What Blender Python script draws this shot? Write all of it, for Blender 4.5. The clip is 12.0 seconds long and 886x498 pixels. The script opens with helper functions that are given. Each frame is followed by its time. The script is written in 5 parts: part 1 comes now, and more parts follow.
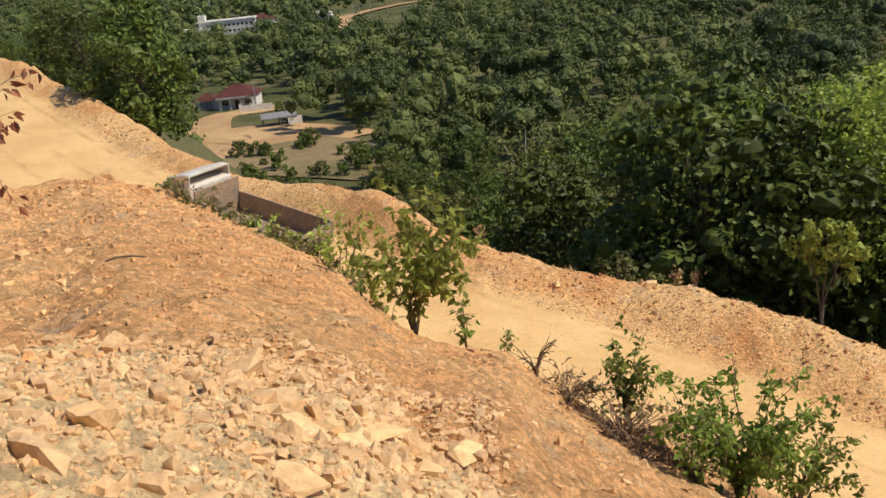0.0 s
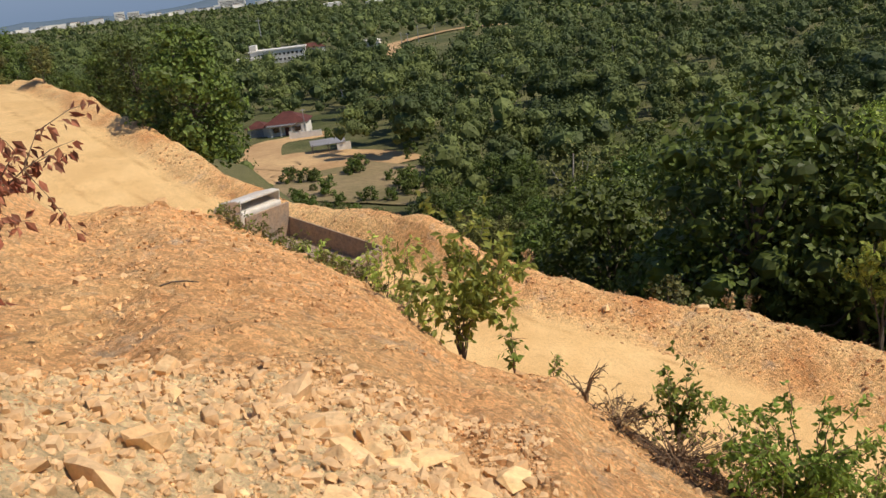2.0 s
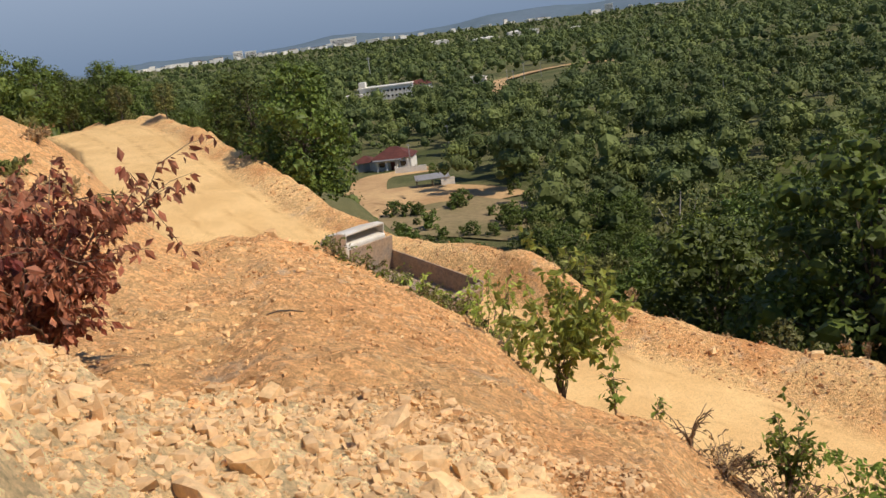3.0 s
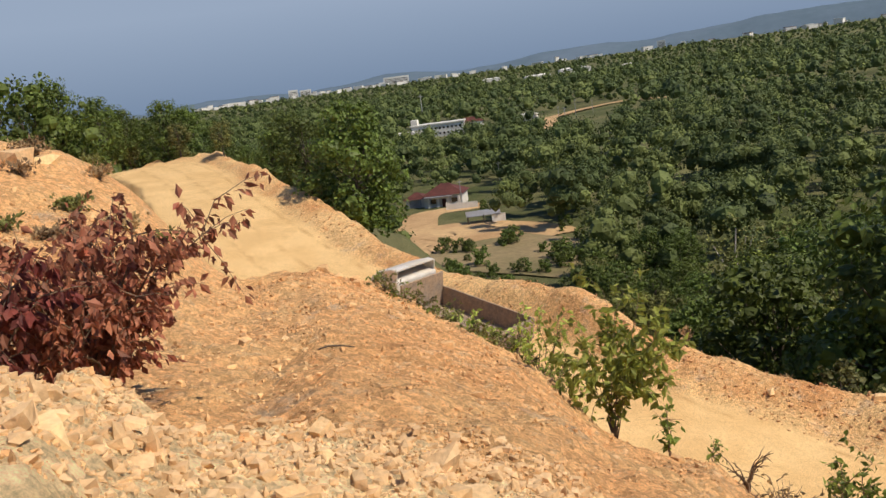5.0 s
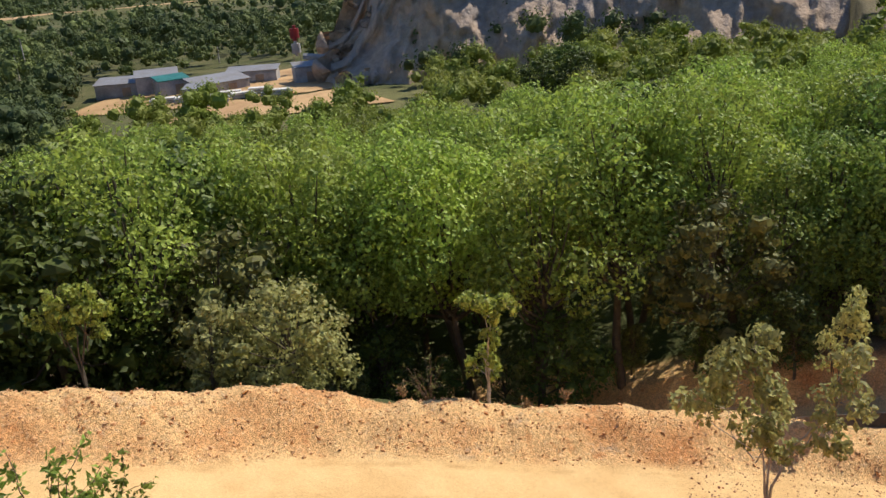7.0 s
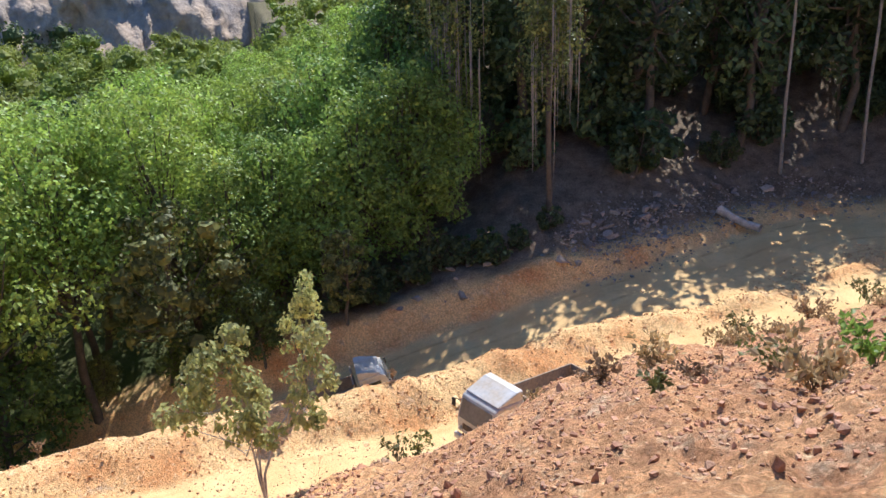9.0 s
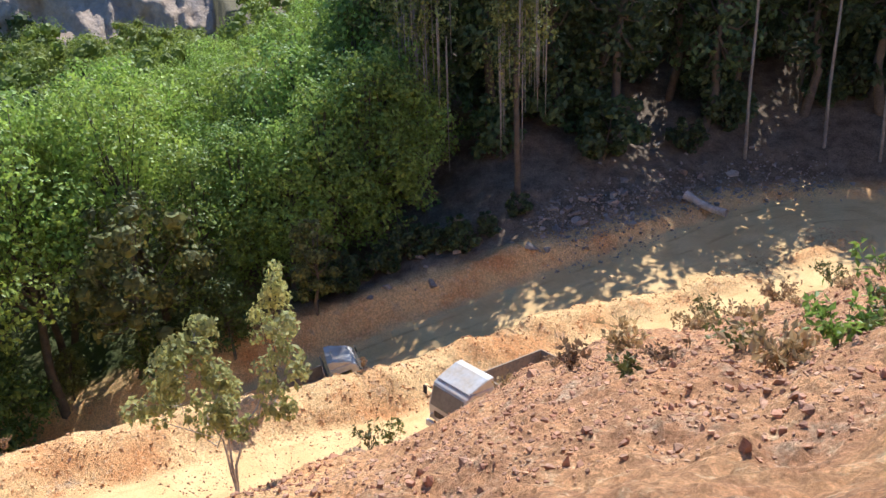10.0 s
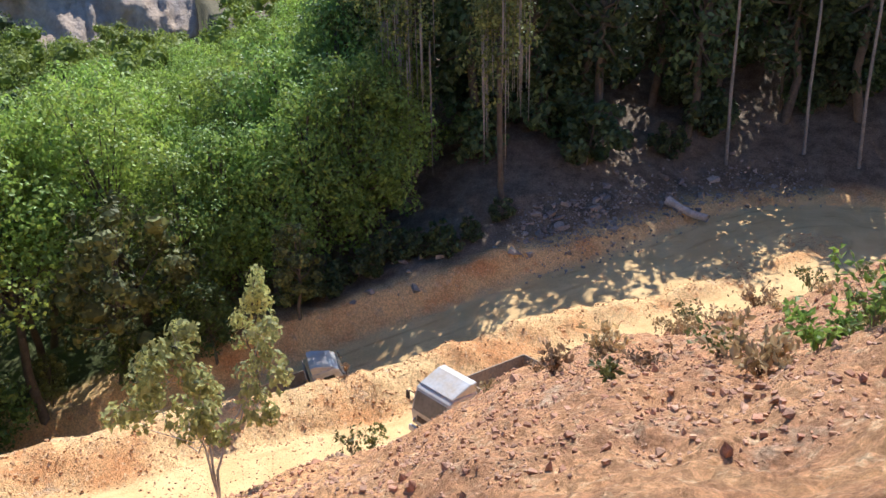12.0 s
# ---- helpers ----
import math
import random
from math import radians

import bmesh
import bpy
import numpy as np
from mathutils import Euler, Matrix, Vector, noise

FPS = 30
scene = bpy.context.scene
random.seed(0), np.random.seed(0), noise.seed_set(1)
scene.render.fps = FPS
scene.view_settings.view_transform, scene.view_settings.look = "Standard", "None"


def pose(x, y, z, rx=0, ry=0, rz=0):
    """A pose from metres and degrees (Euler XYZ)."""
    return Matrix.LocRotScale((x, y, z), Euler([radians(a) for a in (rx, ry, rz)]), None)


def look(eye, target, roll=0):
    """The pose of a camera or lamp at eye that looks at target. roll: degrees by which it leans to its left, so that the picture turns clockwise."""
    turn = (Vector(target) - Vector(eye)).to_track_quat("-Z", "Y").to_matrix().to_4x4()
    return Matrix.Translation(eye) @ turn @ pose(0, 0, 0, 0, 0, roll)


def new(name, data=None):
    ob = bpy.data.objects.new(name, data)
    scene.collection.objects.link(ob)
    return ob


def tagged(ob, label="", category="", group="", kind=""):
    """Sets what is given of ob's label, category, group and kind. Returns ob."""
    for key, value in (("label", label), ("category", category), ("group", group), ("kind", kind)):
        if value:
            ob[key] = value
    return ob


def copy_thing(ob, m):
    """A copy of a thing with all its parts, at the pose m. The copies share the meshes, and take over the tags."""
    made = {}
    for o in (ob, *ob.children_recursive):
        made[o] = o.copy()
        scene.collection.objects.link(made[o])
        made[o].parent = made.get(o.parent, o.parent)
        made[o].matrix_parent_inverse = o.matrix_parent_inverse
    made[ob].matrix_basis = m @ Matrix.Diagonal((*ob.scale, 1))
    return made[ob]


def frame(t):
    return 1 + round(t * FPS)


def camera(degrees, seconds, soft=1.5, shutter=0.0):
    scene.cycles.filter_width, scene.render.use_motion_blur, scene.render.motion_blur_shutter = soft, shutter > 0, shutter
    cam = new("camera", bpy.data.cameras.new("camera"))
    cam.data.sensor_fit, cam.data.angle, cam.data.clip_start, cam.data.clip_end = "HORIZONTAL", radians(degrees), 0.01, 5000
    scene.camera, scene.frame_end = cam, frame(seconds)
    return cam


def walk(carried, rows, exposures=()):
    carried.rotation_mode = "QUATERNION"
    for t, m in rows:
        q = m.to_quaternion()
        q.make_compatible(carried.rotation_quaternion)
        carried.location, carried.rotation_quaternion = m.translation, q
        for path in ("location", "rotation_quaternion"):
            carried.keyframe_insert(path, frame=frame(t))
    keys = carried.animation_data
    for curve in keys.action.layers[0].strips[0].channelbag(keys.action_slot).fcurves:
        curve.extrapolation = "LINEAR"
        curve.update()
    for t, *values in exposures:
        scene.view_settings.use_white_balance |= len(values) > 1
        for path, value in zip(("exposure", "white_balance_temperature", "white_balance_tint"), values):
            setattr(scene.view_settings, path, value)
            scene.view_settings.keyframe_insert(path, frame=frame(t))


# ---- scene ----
# ---- camera and its walk: held by someone who stands on a cut hillside and turns to the right ----
EYE = 36.0            # the plain below lies near z = 0
cam = camera(54.3, 12.0)
# seconds, tilt, lean and turn in degrees
PATH = [
    (0.0, 70.64, 5.44, -2.17), (0.5, 69.82, 5.50, -3.91), (1.0, 69.59, 5.81, -5.44), (1.5, 70.66, 6.48, -3.46),
    (2.0, 72.57, 6.63, 0.79), (2.5, 74.60, 6.60, 4.71), (3.0, 75.73, 7.23, 7.66), (3.5, 76.71, 7.58, 10.60),
    (3.7, 77.25, 7.63, 11.51), (5.3, 78.58, 7.80, 10.56), (5.5, 77.37, 7.87, 7.69), (6.0, 73.70, 6.57, -9.36),
    (6.2, 72.69, 5.80, -18.65), (6.5, 71.63, 5.25, -32.19), (6.8, 71.26, 5.21, -44.72), (7.0, 70.56, 4.16, -52.28),
    (7.2, 70.51, 3.97, -59.41), (7.5, 69.91, 2.94, -68.30), (7.7, 69.67, 2.54, -73.14), (9.3, 69.06, 1.96, -90.08),
    (9.5, 68.85, 1.90, -90.59), (10.0, 68.40, 1.93, -91.03), (10.5, 68.37, 1.89, -92.27), (11.0, 68.54, 1.85, -93.24),
    (11.5, 68.59, 1.74, -92.97), (12.0, 68.69, 1.43, -92.04),
]
EXPOSURES = [(0.0, 0.08, 6700, 12), (6.0, 0.10, 6700, 12), (6.5, 0.18, 6600, 12), (7.0, 0.28, 6400, 11), (7.7, 0.60, 6000, 10), (9.3, 0.88, 5500, 10), (12.0, 0.88, 5500, 10)]
walk(cam, [(t, pose(0, 0, EYE, a, b, c)) for t, a, b, c in PATH], EXPOSURES)

# ---- world and sun ----
SUN_AZ, SUN_EL = 106.0, 49.0     # degrees clockwise from +y, and above the horizon
world = bpy.data.worlds.new("world")
scene.world = world
world.use_nodes = True
wn = world.node_tree.nodes
sky = wn.new("ShaderNodeTexSky")
sky.sky_type, sky.sun_disc = "NISHITA", False
sky.sun_elevation, sky.sun_rotation = radians(SUN_EL), radians(SUN_AZ)
sky.air_density, sky.dust_density, sky.ozone_density = 1.0, 0.3, 3.0
sky.altitude = 2500
wn["Background"].inputs["Strength"].default_value = 0.125
tint = wn.new("ShaderNodeMix")
tint.data_type, tint.blend_type = "RGBA", "MULTIPLY"
tint.inputs[0].default_value, tint.inputs[7].default_value = 1.0, (0.82, 0.90, 1.0, 1)
world.node_tree.links.new(sky.outputs["Color"], tint.inputs[6])
world.node_tree.links.new(tint.outputs[2], wn["Background"].inputs["Color"])
sun_data = bpy.data.lights.new("sun", "SUN")
sun_data.energy, sun_data.angle, sun_data.color = 4.3, radians(0.5), (1.0, 0.93, 0.82)
sun = new("sun", sun_data)
a, e = radians(SUN_AZ), radians(SUN_EL)
sun.matrix_world = look((200 * math.sin(a) * math.cos(e), 200 * math.cos(a) * math.cos(e), EYE + 200 * math.sin(e)), (0, 0, EYE))


# ---- materials ----
def mat(name, base, rough=0.9, vary=0.25, scale=(0.6, 9.0), bump=0.3, bump_scale=25.0, other=None, translucent=0.0, island=0.0, metal=0.0, spec=0.3, attr=None, tone=None):
    """A procedural surface: two scales of noise between tones of base and other, a fine bump, leaf light through it where asked."""
    m = bpy.data.materials.new(name)
    m.use_nodes = True
    nt = m.node_tree
    n, l = nt.nodes, nt.links
    p = n["Principled BSDF"]
    p.inputs["Roughness"].default_value, p.inputs["Metallic"].default_value = rough, metal
    p.inputs["Specular IOR Level"].default_value = spec
    geo = n.new("ShaderNodeNewGeometry")
    co = geo.outputs["Position"]
    if attr == "object":
        tc = n.new("ShaderNodeTexCoord")
        co = tc.outputs["Object"]
    big, small = n.new("ShaderNodeTexNoise"), n.new("ShaderNodeTexNoise")
    for node, sc, det in ((big, scale[0], 5.0), (small, scale[1], 6.0)):
        node.inputs["Scale"].default_value, node.inputs["Detail"].default_value = sc, det
        node.inputs["Roughness"].default_value = 0.65
        l.new(co, node.inputs["Vector"])
    other = other or [c * 0.62 for c in base]
    mix = n.new("ShaderNodeMix")
    mix.data_type = "RGBA"
    mix.inputs[6].default_value, mix.inputs[7].default_value = (*base, 1), (*other, 1)
    ramp = n.new("ShaderNodeMapRange")
    ramp.inputs[1].default_value, ramp.inputs[2].default_value = 0.36, 0.64
    l.new(big.outputs["Fac"], ramp.inputs[0])
    l.new(ramp.outputs[0], mix.inputs[0])
    hsv = n.new("ShaderNodeHueSaturation")
    l.new(mix.outputs[2], hsv.inputs["Color"])
    if tone:
        kind, pick = n.new("ShaderNodeAttribute"), n.new("ShaderNodeMix")
        kind.attribute_name, pick.data_type = "tone", "RGBA"
        bend = n.new("ShaderNodeMapRange")
        bend.inputs[1].default_value, bend.inputs[2].default_value = 0.35, 1.0
        l.new(kind.outputs["Fac"], bend.inputs[0]), l.new(bend.outputs[0], pick.inputs[0])
        l.new(mix.outputs[2], pick.inputs[6])
        pick.inputs[7].default_value = (*tone, 1)
        l.new(pick.outputs[2], hsv.inputs["Color"])
    val = n.new("ShaderNodeMapRange")
    val.inputs[1].default_value, val.inputs[2].default_value = 0.3, 0.7
    val.inputs[3].default_value, val.inputs[4].default_value = 1 - vary, 1 + vary
    l.new(small.outputs["Fac"], val.inputs[0])
    out = val.outputs[0]
    if island:
        ran = n.new("ShaderNodeMapRange")
        ran.inputs[3].default_value, ran.inputs[4].default_value = 1 - island, 1 + island
        l.new(geo.outputs["Random Per Island"], ran.inputs[0])
        mul = n.new("ShaderNodeMath")
        mul.operation = "MULTIPLY"
        l.new(out, mul.inputs[0]), l.new(ran.outputs[0], mul.inputs[1])
        info = n.new("ShaderNodeObjectInfo")
        ran2 = n.new("ShaderNodeMapRange")
        ran2.inputs[3].default_value, ran2.inputs[4].default_value = 1 - island * 0.8, 1 + island * 0.8
        l.new(info.outputs["Random"], ran2.inputs[0])
        mul2 = n.new("ShaderNodeMath")
        mul2.operation = "MULTIPLY"
        l.new(mul.outputs[0], mul2.inputs[0]), l.new(ran2.outputs[0], mul2.inputs[1])
        out = mul2.outputs[0]
        hue = n.new("ShaderNodeMapRange")
        hue.inputs[3].default_value, hue.inputs[4].default_value = 0.5 - island * 0.05, 0.5 + island * 0.008
        l.new(info.outputs["Random"], hue.inputs[0])
        l.new(hue.outputs[0], hsv.inputs["Hue"])
    l.new(out, hsv.inputs["Value"])
    l.new(hsv.outputs["Color"], p.inputs["Base Color"])
    if bump:
        grain = n.new("ShaderNodeTexNoise")
        grain.inputs["Scale"].default_value, grain.inputs["Detail"].default_value = bump_scale, 4.0
        l.new(co, grain.inputs["Vector"])
        bn = n.new("ShaderNodeBump")
        bn.inputs["Strength"].default_value, bn.inputs["Distance"].default_value = bump, 0.6 / bump_scale
        l.new(grain.outputs["Fac"], bn.inputs["Height"])
        l.new(bn.outputs["Normal"], p.inputs["Normal"])
    if translucent:
        tr, mx = n.new("ShaderNodeBsdfTranslucent"), n.new("ShaderNodeMixShader")
        l.new(hsv.outputs["Color"], tr.inputs["Color"])
        mx.inputs[0].default_value = translucent
        l.new(p.outputs[0], mx.inputs[1]), l.new(tr.outputs[0], mx.inputs[2])
        l.new(mx.outputs[0], n["Material Output"].inputs["Surface"])
    return m


SAND, RUST, PALE, GREY = (0.63, 0.395, 0.17), (0.50, 0.225, 0.08), (0.86, 0.62, 0.32), (0.46, 0.32, 0.19)
m_rock = mat("rock", (0.80, 0.55, 0.27), vary=0.22, scale=(2.5, 14), bump=0.5, bump_scale=30, other=(0.70, 0.45, 0.20), island=0.15)
m_rockdark = mat("dark_rock", (0.46, 0.285, 0.16), vary=0.3, scale=(1.5, 14), bump=0.6, bump_scale=30, other=(0.42, 0.205, 0.10), island=0.3)
m_greyrock = mat("grey_rock", (0.34, 0.28, 0.22), vary=0.3, scale=(1.5, 10), bump=0.5, bump_scale=20, other=(0.24, 0.19, 0.15), island=0.3)
m_clod = mat("earth_clods", (0.63, 0.40, 0.185), vary=0.25, scale=(0.8, 14), bump=0.4, bump_scale=30, other=(0.54, 0.29, 0.12), island=0.25)
m_leaf = mat("leaf_green", (0.115, 0.16, 0.027), rough=0.55, vary=0.3, scale=(0.25, 3.0), bump=0, other=(0.075, 0.105, 0.02), translucent=0.25, island=0.35)
m_leafbright = mat("leaf_bright", (0.38, 0.46, 0.08), rough=0.5, vary=0.25, scale=(0.12, 3.0), bump=0, other=(0.25, 0.34, 0.06), translucent=0.4, island=0.35)
m_leafedge = mat("leaf_edge", (0.29, 0.375, 0.075), rough=0.5, vary=0.25, scale=(0.15, 3.0), bump=0, other=(0.17, 0.26, 0.05), translucent=0.4, island=0.3)
m_leafolive = mat("leaf_olive", (0.20, 0.21, 0.055), rough=0.6, vary=0.3, scale=(0.4, 3.0), bump=0, other=(0.13, 0.135, 0.035), translucent=0.2, island=0.4)
m_leafdark = mat("leaf_dark", (0.10, 0.13, 0.05), rough=0.55, vary=0.3, scale=(0.3, 3.0), bump=0, other=(0.05, 0.08, 0.02), translucent=0.2, island=0.4)
m_leafred = mat("leaf_withered", (0.24, 0.07, 0.034), rough=0.6, vary=0.3, scale=(2.0, 12.0), bump=0, other=(0.36, 0.16, 0.08), translucent=0.3, island=0.5)
m_bark = mat("bark", (0.15, 0.115, 0.08), vary=0.35, scale=(1.5, 18), bump=0.6, bump_scale=20, attr="object")
m_barkpale = mat("bark_pale", (0.55, 0.48, 0.40), vary=0.25, scale=(1.5, 10), bump=0.4, bump_scale=20)
m_barkgrey = mat("bark_grey", (0.30, 0.26, 0.21), vary=0.3, scale=(1.5, 10), bump=0.4, bump_scale=20)
m_straw = mat("dry_grass", (0.48, 0.34, 0.16), rough=0.8, vary=0.25, scale=(1.0, 8), bump=0, translucent=0.25, island=0.4)


# ---- the plan of the ground: smooth noise, the road's line, the near slope, the valley ----
def vnoise(x, y, seed=0):
    """Smooth value noise of two arrays, -1 to 1."""
    xi, yi = np.floor(x).astype(np.int64), np.floor(y).astype(np.int64)
    u, v = x - xi, y - yi
    u, v = u * u * (3 - 2 * u), v * v * (3 - 2 * v)

    def rnd(i, j):
        k = (i * 374761393 + j * 668265263 + seed * 1442695041) & 0xFFFFFFFF
        k = ((k ^ (k >> 13)) * 1274126177) & 0xFFFFFFFF
        return ((k ^ (k >> 16)) & 0xFFFF) / 32767.5 - 1
    return (rnd(xi, yi) * (1 - u) + rnd(xi + 1, yi) * u) * (1 - v) + (rnd(xi, yi + 1) * (1 - u) + rnd(xi + 1, yi + 1) * u) * v


def fbm(x, y, octaves=4, seed=0):
    return sum(vnoise(x * 2.03 ** k + 17.3 * k, y * 2.03 ** k - 9.1 * k, seed + k) * 0.5 ** k for k in range(octaves))


def smooth(u):
    u = np.clip(u, 0, 1)
    return u * u * (3 - 2 * u)


# the haul road: azimuth, distance and height under the eye of its middle, from the crest to the hairpin and back below
ROAD = [(-48, 96, -9), (-38, 88, -6), (-32, 76, -4.3), (-29.6, 67, -4.3), (-26.8, 50, -6.1), (-21, 37, -8.5), (-10, 29, -10.4), (2, 24.5, -11.7),
        (14, 23, -12.9), (28, 22, -14.5), (42, 22.3, -16.0), (55, 22.8, -17.2), (68, 24.2, -18.2), (82, 26.7, -19.3), (92, 29, -19.9),
        (101, 34, -20.3), (108, 39.5, -20.5), (115, 46, -20.4), (121, 54, -20.2), (120.2, 61, -20.1), (114, 59, -20.2), (107.5, 51.5, -20.7), (100, 47, -21.6), (91, 44.3, -23.2), (80, 43, -25.2), (66, 44, -27.8), (50, 50, -30)]
APEX = 18.6
LIP = [(-180, 20, -6), (-60, 22, -6), (-40, 24, -8), (-26.8, 24, -11.2), (-21, 22, -11.5), (-16, 19, -13.8), (-12.3, 17, -16.2), (-6.4, 14.5, -20.2), (-2.9, 12.5, -24),
       (4.3, 11, -26.5), (6.6, 10.3, -28.8), (14.3, 9.5, -32.3), (22.3, 9, -35), (40, 9.5, -38), (60, 11, -38.5), (74, 13, -36), (85.6, 15.5, -34.4), (90, 17, -32.8),
       (95.7, 19.5, -30.2), (103.9, 23, -27), (107, 24, -26.8), (114.5, 26, -24), (119, 27, -21.4), (130, 29, -15), (180, 20, -6)]
HALF = 3.3


def spline(points, n):
    """A smooth curve through points (Catmull-Rom), n steps a span."""
    p = np.array(points, float)
    p = np.vstack([2 * p[0] - p[1], p, 2 * p[-1] - p[-2]])
    u = np.linspace(0, 1, n, endpoint=False)[:, None]
    out = []
    for i in range(1, len(p) - 2):
        a0, a1, a2, a3 = p[i - 1:i + 3]
        out.append(0.5 * (2 * a1 + (a2 - a0) * u + (2 * a0 - 5 * a1 + 4 * a2 - a3) * u ** 2 + (3 * a1 - a0 - 3 * a2 + a3) * u ** 3))
    return np.vstack(out)


def polar(az, r, z=0.0):
    return (r * math.sin(radians(az)), r * math.cos(radians(az)), z)


SPAN = 14
road_line = spline([polar(*p) for p in ROAD], SPAN)
road_dir = np.gradient(road_line[:, :2], axis=0)
road_grade = np.gradient(road_line[:, 2]) / np.linalg.norm(road_dir, axis=1)
road_dir /= np.linalg.norm(road_dir, axis=1)[:, None]
CUT = int(APEX * SPAN)


def nearest(x, y, lo, hi):
    """Distance, index and signed side (left positive) of the nearest point on a stretch of the road."""
    best = np.full(x.shape, 1e18)
    idx = np.zeros(x.shape, int)
    for i in range(lo, hi):
        d = (x - road_line[i, 0]) ** 2 + (y - road_line[i, 1]) ** 2
        closer = d < best
        best[closer], idx[closer] = d[closer], i
    dx, dy = x - road_line[idx, 0], y - road_line[idx, 1]
    side = road_dir[idx, 0] * dy - road_dir[idx, 1] * dx
    along = np.clip(road_dir[idx, 0] * dx + road_dir[idx, 1] * dy, -1.5, 1.5)
    return np.sqrt(best), idx, side, road_line[idx, 2] + road_grade[idx] * along


def plain_z(r):
    return np.interp(r, [30, 60, 100, 200, 600, 1200, 2500, 3500, 5000], [-28, -30.5, -31.5, -33.5, -38, -37, -25, -17, -12])


def ground_rel(x, y, rough=True):
    """Height under the eye of the ground at arrays x, y, and masks of what lies there: road, fresh soil, pale rubble, dark gravel."""
    x, y = np.asarray(x, float), np.asarray(y, float)
    r, az = np.hypot(x, y) + 1e-6, np.degrees(np.arctan2(x, y))
    rr = np.clip(r, 0, 400)
    # near slope
    lr = np.interp(az, [p[0] for p in LIP], [p[1] for p in LIP])
    le = np.interp(az, [p[0] for p in LIP], [p[2] for p in LIP])
    lz = lr * np.tan(np.radians(le))
    q = rr / lr
    near = np.where(q < 1, -1.62 + (lz + 1.62) * q ** 1.12, lz - (rr - lr) * np.interp(az, [-60, -25, -10, 125, 150], [0.12, 0.25, 0.9, 0.9, 0.1]))
    edge = 5.3 + 0.5 * vnoise(az * 0.22, az * 0, 12) - 0.045 * np.maximum(az + 22, 0)
    pile = smooth((edge + 0.35 - rr) / 0.9) * smooth((rr - 1.2) / 1.2) * smooth((4 - az) / 6) * smooth((az + 75) / 20)
    near = near + pile * np.interp(az, [-60, -41, -36, -30, -25, -20, -10, 0], [0.9, 0.85, 0.6, 0.42, 0.36, 0.22, 0.16, 0.1])
    bank = np.interp(az, [-75, -60, -38, -35, -32, -30, -28, -26.3], [0.0, 4.0, 3.6, 3.4, 2.7, 1.7, 0.5, 0.0]) * np.exp(-((rr - 26) / 8.0) ** 2)
    near = near + bank
    dA, iA, sA, zA = nearest(x, y, 0, CUT)
    dB, iB, sB, zB = nearest(x, y, CUT, len(road_line))
    useA = dA < dB
    side = np.where(useA, sA, sB)
    wide = HALF + 0.35 * vnoise(x * 0.25, y * 0.25, 5) if rough else HALF
    uA, uB = dA - wide, dB - wide - 0.6
    # right of the upper leg: the cut slope up to where the camera stands
    cut = zA + np.maximum(uA, 0) * np.interp(az, [-35, -25, -10, 0], [0.5, 0.7, 1.1, 1.3]) + np.maximum(uA - 4, 0) * 1.4
    h_cut = np.minimum(near, cut)
    # right of the lower leg: bank and wooded hill
    hill = zB + np.minimum(np.maximum(uB - 0.2, 0) * 1.3, np.interp(az, [60, 82, 96, 103, 110], [2.0, 1.9, 1.6, 0.8, 0.4])) + np.maximum(uB - 3, 0) * np.interp(az, [60, 84, 94, 112], [0.0, 0.0, 0.22, 0.42])
    hill = np.minimum(hill, 45)
    # left: berm, then the fall into the valley
    bh = np.interp(az, [-30, -21, -15, -10, -4, -2.3, 0.5, 5, 15, 28, 40, 55, 70, 84, 95, 105], [0.4, 0.3, 0.3, 0.7, 1.5, 1.3, 0.6, 0.45, 0.9, 1.05, 1.0, 0.75, 0.75, 0.9, 0.6, 0.5])
    bh = bh * (1 + 0.22 * vnoise(x * 0.35, y * 0.35, 9) + 0.12 * vnoise(x * 1.1, y * 1.1, 10))
    fall = np.interp(az, [8, 18], [1.2, 0.62])
    crest = np.interp(az, [0, 14], [1.4, 2.3])
    berm = zA + bh * smooth(uA / crest) - np.maximum(uA - crest - 0.5, 0) * fall
    shelf = np.interp(az, [-60, -45, -24, -15, -6], [-6, -7, -10.5, -15, -30]) - np.maximum(r - 85, 0) * 0.3
    inner = zB + 0.15 * smooth(uB / 3.0) - np.maximum(uB - 4, 0) * 0.45
    valley = plain_z(r) + 0.8 * vnoise(x * 0.02, y * 0.02, 3) * np.clip(r / 60, 0, 2)
    wood = smooth((az - 48) / 24) * smooth((150 - az) / 10)
    hill = valley * (1 - wood) + hill * wood
    h_left = np.maximum(np.maximum(berm, np.where(dB < 14, inner, -99)), np.maximum(shelf, valley))
    bl = smooth((iB - CUT) / 6.0)
    h_right = np.where(useA, h_cut, hill * bl + np.minimum(near, hill) * (1 - bl))
    h = np.where(side > 0, h_left, h_right)
    on_road = np.where(dA < dB, dA < wide, dB < wide + 0.6)
    h = np.where(on_road, np.where(useA, zA, zB), h)
    road = smooth((0.5 - np.minimum(uA, uB)) / 0.9)
    if rough:
        amp = (1 - road) * smooth((r - 0.6) / 1.6) * np.clip(2.5 / (1 + 0.02 * r), 0, 1) * np.interp(az, [60, 85], [1.0, 1.2])
        h = h + amp * (0.16 * fbm(x * 0.45, y * 0.45, 3, 20) + 0.085 * fbm(x * 1.7, y * 1.7, 3, 30) + 0.03 * fbm(x * 7, y * 7, 3, 40) * (rr < 40))
        h = h + road * 0.05 * fbm(x * 0.6, y * 0.6, 3, 50)
